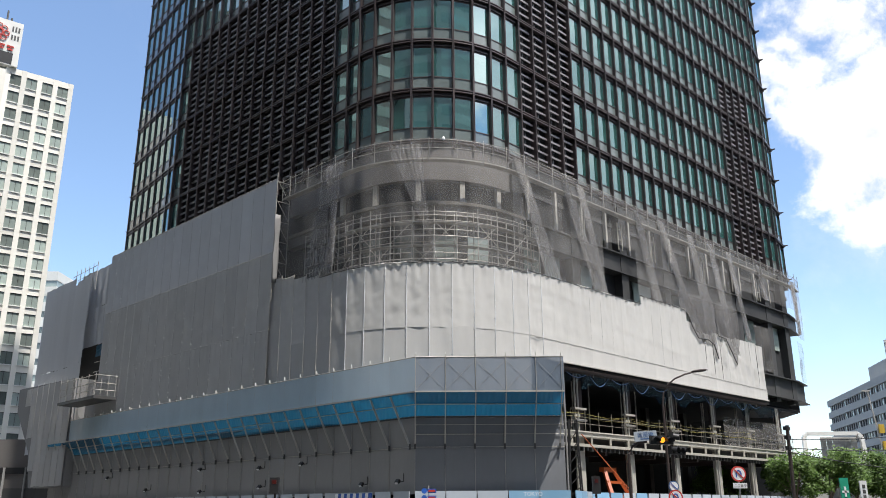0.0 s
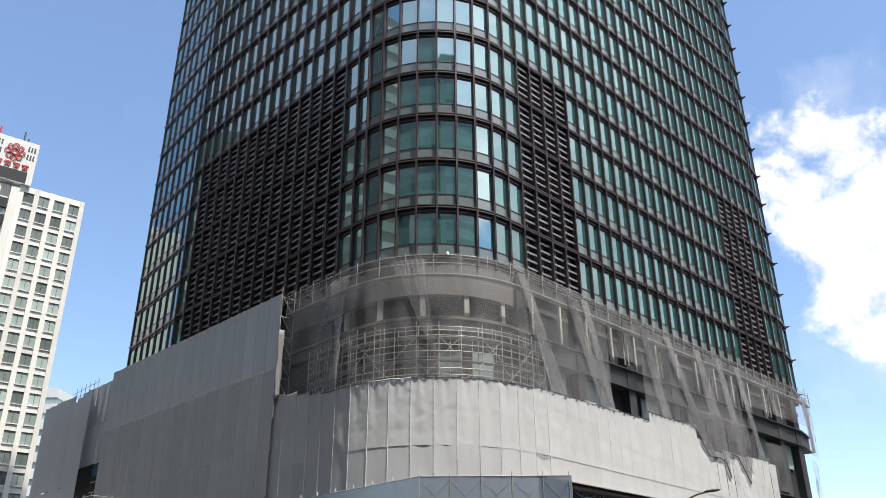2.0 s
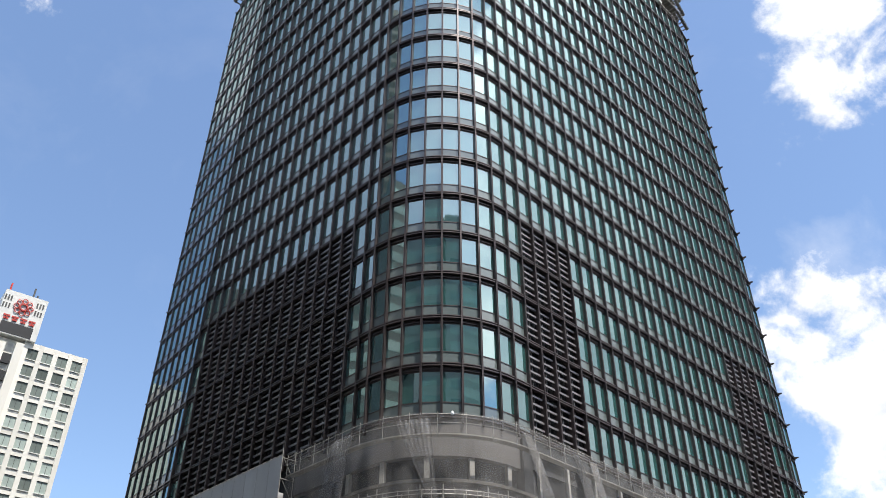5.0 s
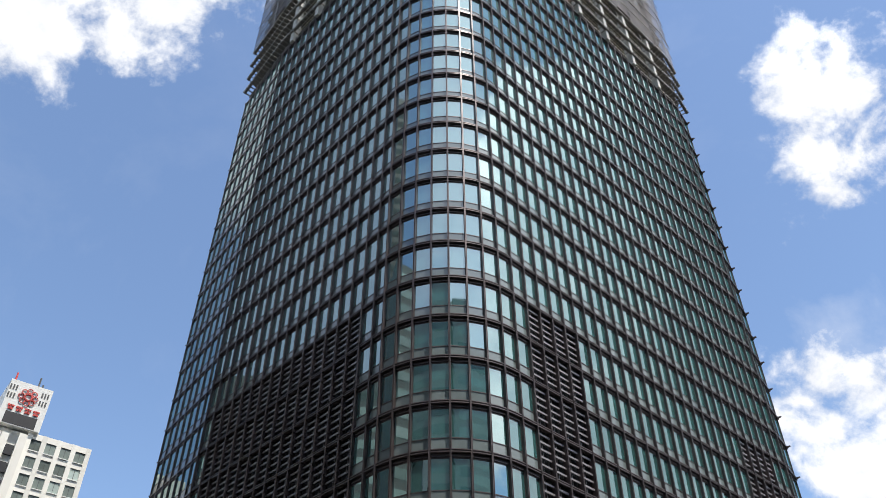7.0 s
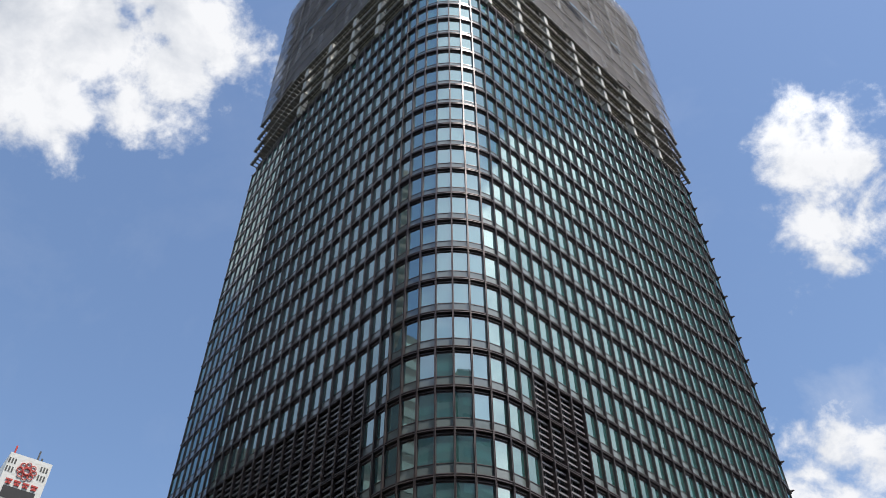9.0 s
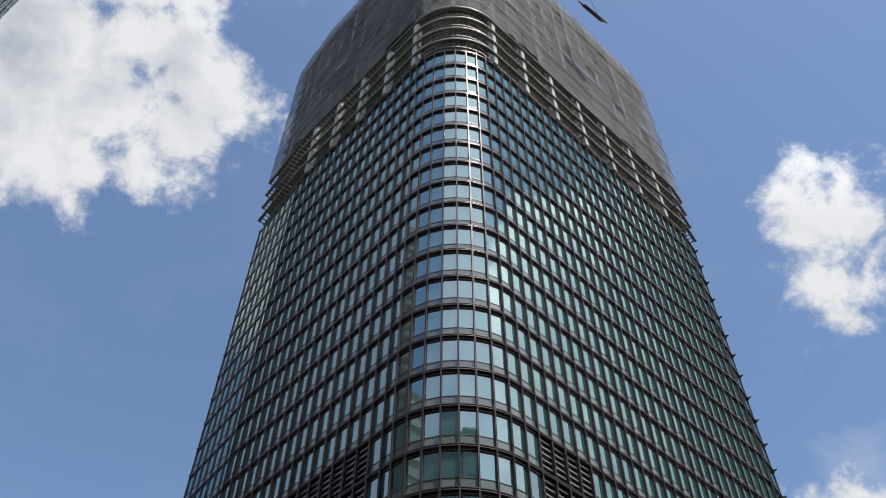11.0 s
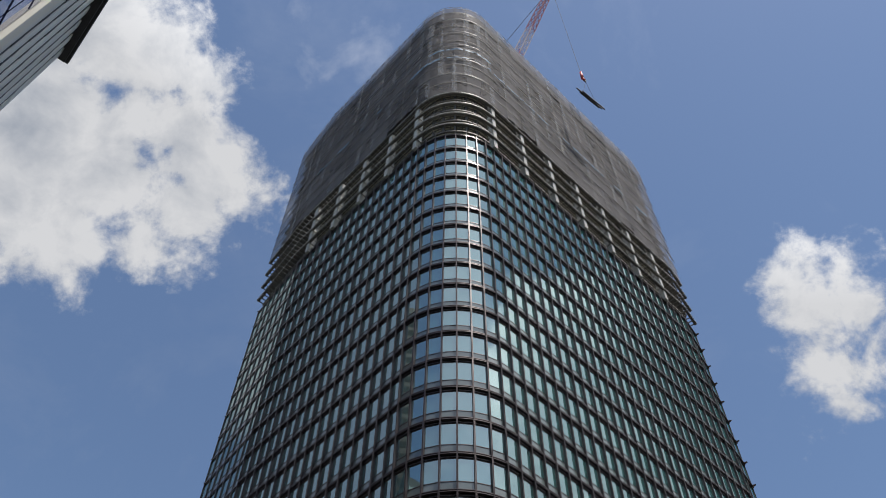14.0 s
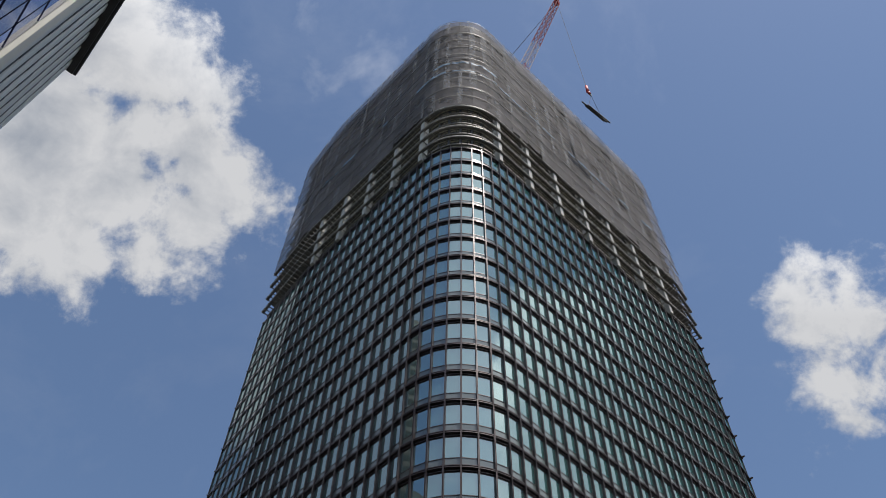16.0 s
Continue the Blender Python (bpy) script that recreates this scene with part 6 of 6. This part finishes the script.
ap = thing("curved_sign_pole", "brown pole with a curved top carrying the crossing's name plate", "sign pole", (10.0, 45.8, 0.0))
part("pole", Build().tube((9.85, 45.8, 0.0), (9.85, 45.8, 3.9), 0.09, n=10).pipe([(9.85, 45.8, 3.9), (9.9, 45.8, 4.35), (10.1, 45.8, 4.75), (10.45, 45.8, 4.95), (10.9, 45.8, 5.0)], 0.07, 8), M["brown"], ap)
m = pose(10.8, 45.6, 5.28, 0, -4, 4)
np_ = part("name_plate", Build().box(-0.62, 0, -0.26, 0.62, 0.06, 0.26, m), M["plate"], ap, "pale grey plate with blue characters")
lettering("呉服橋", 0.30, m @ Matrix.Translation((-0.46, -0.006, -0.05)) @ Matrix.Rotation(math.pi / 2, 4, "X"), M["plateblue"], np_)
part("line_bar", Build().box(-0.3, -0.01, -0.17, 0.32, 0, -0.11, m), M["plateblue"], np_)


def ring_sign(x, y, z, r, name, label, arrow=True):
    S = thing(name, label, "traffic sign", (x, y, 0.0), "round signs")
    part("pole", Build().tube((x, y + 0.06, 0.0), (x, y + 0.06, z + r), 0.035, n=8), M["pipe"], S)
    part("disc", Build().tube((x, y, z), (x, y + 0.03, z), r, n=28), M["red" if arrow else "plateblue"], S)
    d = part("field", Build().tube((x, y - 0.006, z), (x, y, z), r * 0.80, n=28), M["panel"], S)
    if arrow:
        b = Build()
        arc = [(x - 0.32 * r + 0.0, z - 0.45 * r), (x - 0.32 * r, z + 0.15 * r), (x - 0.12 * r, z + 0.42 * r), (x + 0.12 * r, z + 0.42 * r), (x + 0.30 * r, z + 0.15 * r), (x + 0.30 * r, z - 0.25 * r)]
        for p, q in zip(arc, arc[1:]):
            b.bar((p[0], y - 0.012, p[1]), (q[0], y - 0.012, q[1]), 0.16 * r, 0.01, (0, 1, 0))
        part("arrow", b, M["signblue"], S)
    part("bar", Build().bar((x - 0.55 * r, y - 0.02, z + 0.55 * r), (x + 0.55 * r, y - 0.02, z - 0.55 * r), 0.14 * r, 0.01, (0, 1, 0)), M["red" if arrow else "signblue"], S)
    return S


S = ring_sign(11.63, 34.07, 2.87, 0.30, "no_turn_sign", "round red-ringed no U-turn sign over a white plate")
part("plate", Build().box(11.36, 34.02, 2.32, 11.90, 34.06, 2.52), M["panel"], S)
lettering("ここまで", 0.125, pose(11.385, 34.014, 2.372, 90, 0, 0), M["black"], S)
ring_sign(9.75, 36.6, 2.03, 0.30, "no_turn_sign", "round red-ringed no U-turn sign on a pole")
ring_sign(9.73, 36.7, 2.48, 0.22, "blue_round_sign", "small round white sign with a blue bar on a pole", arrow=False)
ps = thing("pedestrian_signal", "black pedestrian signal on the far kerb", "traffic light", (7.05, 44.0, 0.0), "signals at the crossing")
part("housing", Build().box(7.55, 44.0, 2.3, 7.95, 44.25, 3.15), M["black"], ps)
part("lens", Build().box(7.66, 43.98, 2.84, 7.84, 44.0, 3.02), M["redlens"], ps)
part("pole", Build().tube((7.75, 44.3, 0.0), (7.75, 44.3, 3.2), 0.05), M["brown"], ps)
ps = thing("pedestrian_signal", "black pedestrian signal in front of the sheeted wall", "traffic light", (-7.7, 39.3, 0.0), "signals at the crossing")
part("housing", Build().box(-7.9, 39.2, 2.3, -7.5, 39.45, 3.0), M["black"], ps)
part("lens", Build().box(-7.8, 39.18, 2.72, -7.6, 39.2, 2.9), M["redlens"], ps)
part("pole", Build().tube((-7.7, 39.5, 0.0), (-7.7, 39.5, 2.6), 0.05), M["brown"], ps)
rs = thing("route_sign", "blue and red hexagonal route marker signs", "road sign", (-1.0, 50.0, 0.0))
part("pole", Build().tube((-0.9, 50.05, 0.0), (-0.9, 50.05, 2.9), 0.04), M["pipe"], rs)
for z in (2.60, 2.22):
    part("shield", Build().tube((-1.15, 50, z), (-1.15, 49.96, z), 0.17, n=6), M["signblue"], rs)
    part("plate", Build().box(-0.96, 49.96, z - 0.12, -0.45, 50, z + 0.12), M["signblue"], rs)
    part("plate_bar", Build().box(-0.9, 49.94, z - 0.06, -0.51, 49.96, z + 0.06), M["red"], rs)
cs = thing("green_cross_sign", "green pharmacy sign with a white cross", "shop sign", (28.6, 62, 0.15))
part("board", Build().box(28.35, 62, 1.7, 28.95, 62.15, 3.6), M["signgreen"], cs)
part("cross", Build().box(28.58, 61.97, 2.3, 28.72, 62, 3.0).box(28.42, 61.97, 2.58, 28.88, 62, 2.72), M["panel"], cs)
ws = thing("white_banner_sign", "small white upright shop sign with grey bars", "shop sign", (30.1, 62, 0.15))
part("board", Build().box(29.75, 62, 1.4, 30.25, 62.12, 3.4), M["panel"], ws)
for k in range(4):
    part("character_bar", Build().box(29.9, 61.98, 1.8 + k * 0.36, 30.1, 62, 2.05 + k * 0.36), M["steel"], ws)


# ---------------------------------------------------------------- plain blocks that close the street behind and beside the camera


# unseen blocks, placed and sized for what the tower's glass reflects
def closing_wall(name, x0, y0, x1, y1, h, face, mats=("plaster", "tealglass")):
    w = solid(name, Build().box(x0, y0, 0, x1, y1, h), M[mats[0]], "plain facade added out of view for the tower glass to reflect", "wall", kind="structure")
    b = Build()
    for z in np.arange(4, h - 3, 4.2):
        if face == "y":
            b.box(x0 + 1, y1, z, x1 - 1, y1 + 0.06, z + 2.2)
        elif face == "w":
            b.box(x1, y0 + 1, z, x1 + 0.06, y1 - 1, z + 2.2)
        else:
            b.box(x0 - 0.06, y0 + 1, z, x0, y1 - 1, z + 2.2)
    part("window_band", b, M[mats[1]], w)


closing_wall("wall_south", -75, -45, 20, -25, 124, "y", ("greyconc", "tealglass"))
closing_wall("wall_south_2", 20.5, -45, 100, -25, 119, "y", ("greyconc", "tealglass"))
closing_wall("wall_west", -92, -24, -72, 50, 122, "w")
closing_wall("wall_west_2", -125, 56, -112, 116, 112, "w")
# coloured dark so that the corner's left bay reflects dark despite the sun
closing_wall("wall_west_3", -130, 34, -110, 50, 215, "w", ("brown", "core"))
closing_wall("wall_east", 112, -20, 130, 150, 58, "x")

bag = thing("white_bag", "small white bag hung on the walkway rail", "bag", tuple(at(0.9, 1.7, 28.6)))
part("bag", Build().loft([[at(0.9 + r * math.cos(q), 1.7 + r * math.sin(q) * 0.6, 28.55 + h) for q in np.linspace(0, math.tau, 9)[:-1]] for h, r in ((0, 0.04), (0.08, 0.12), (0.22, 0.10), (0.36, 0.03))]), M["panel"], bag, smooth=True)
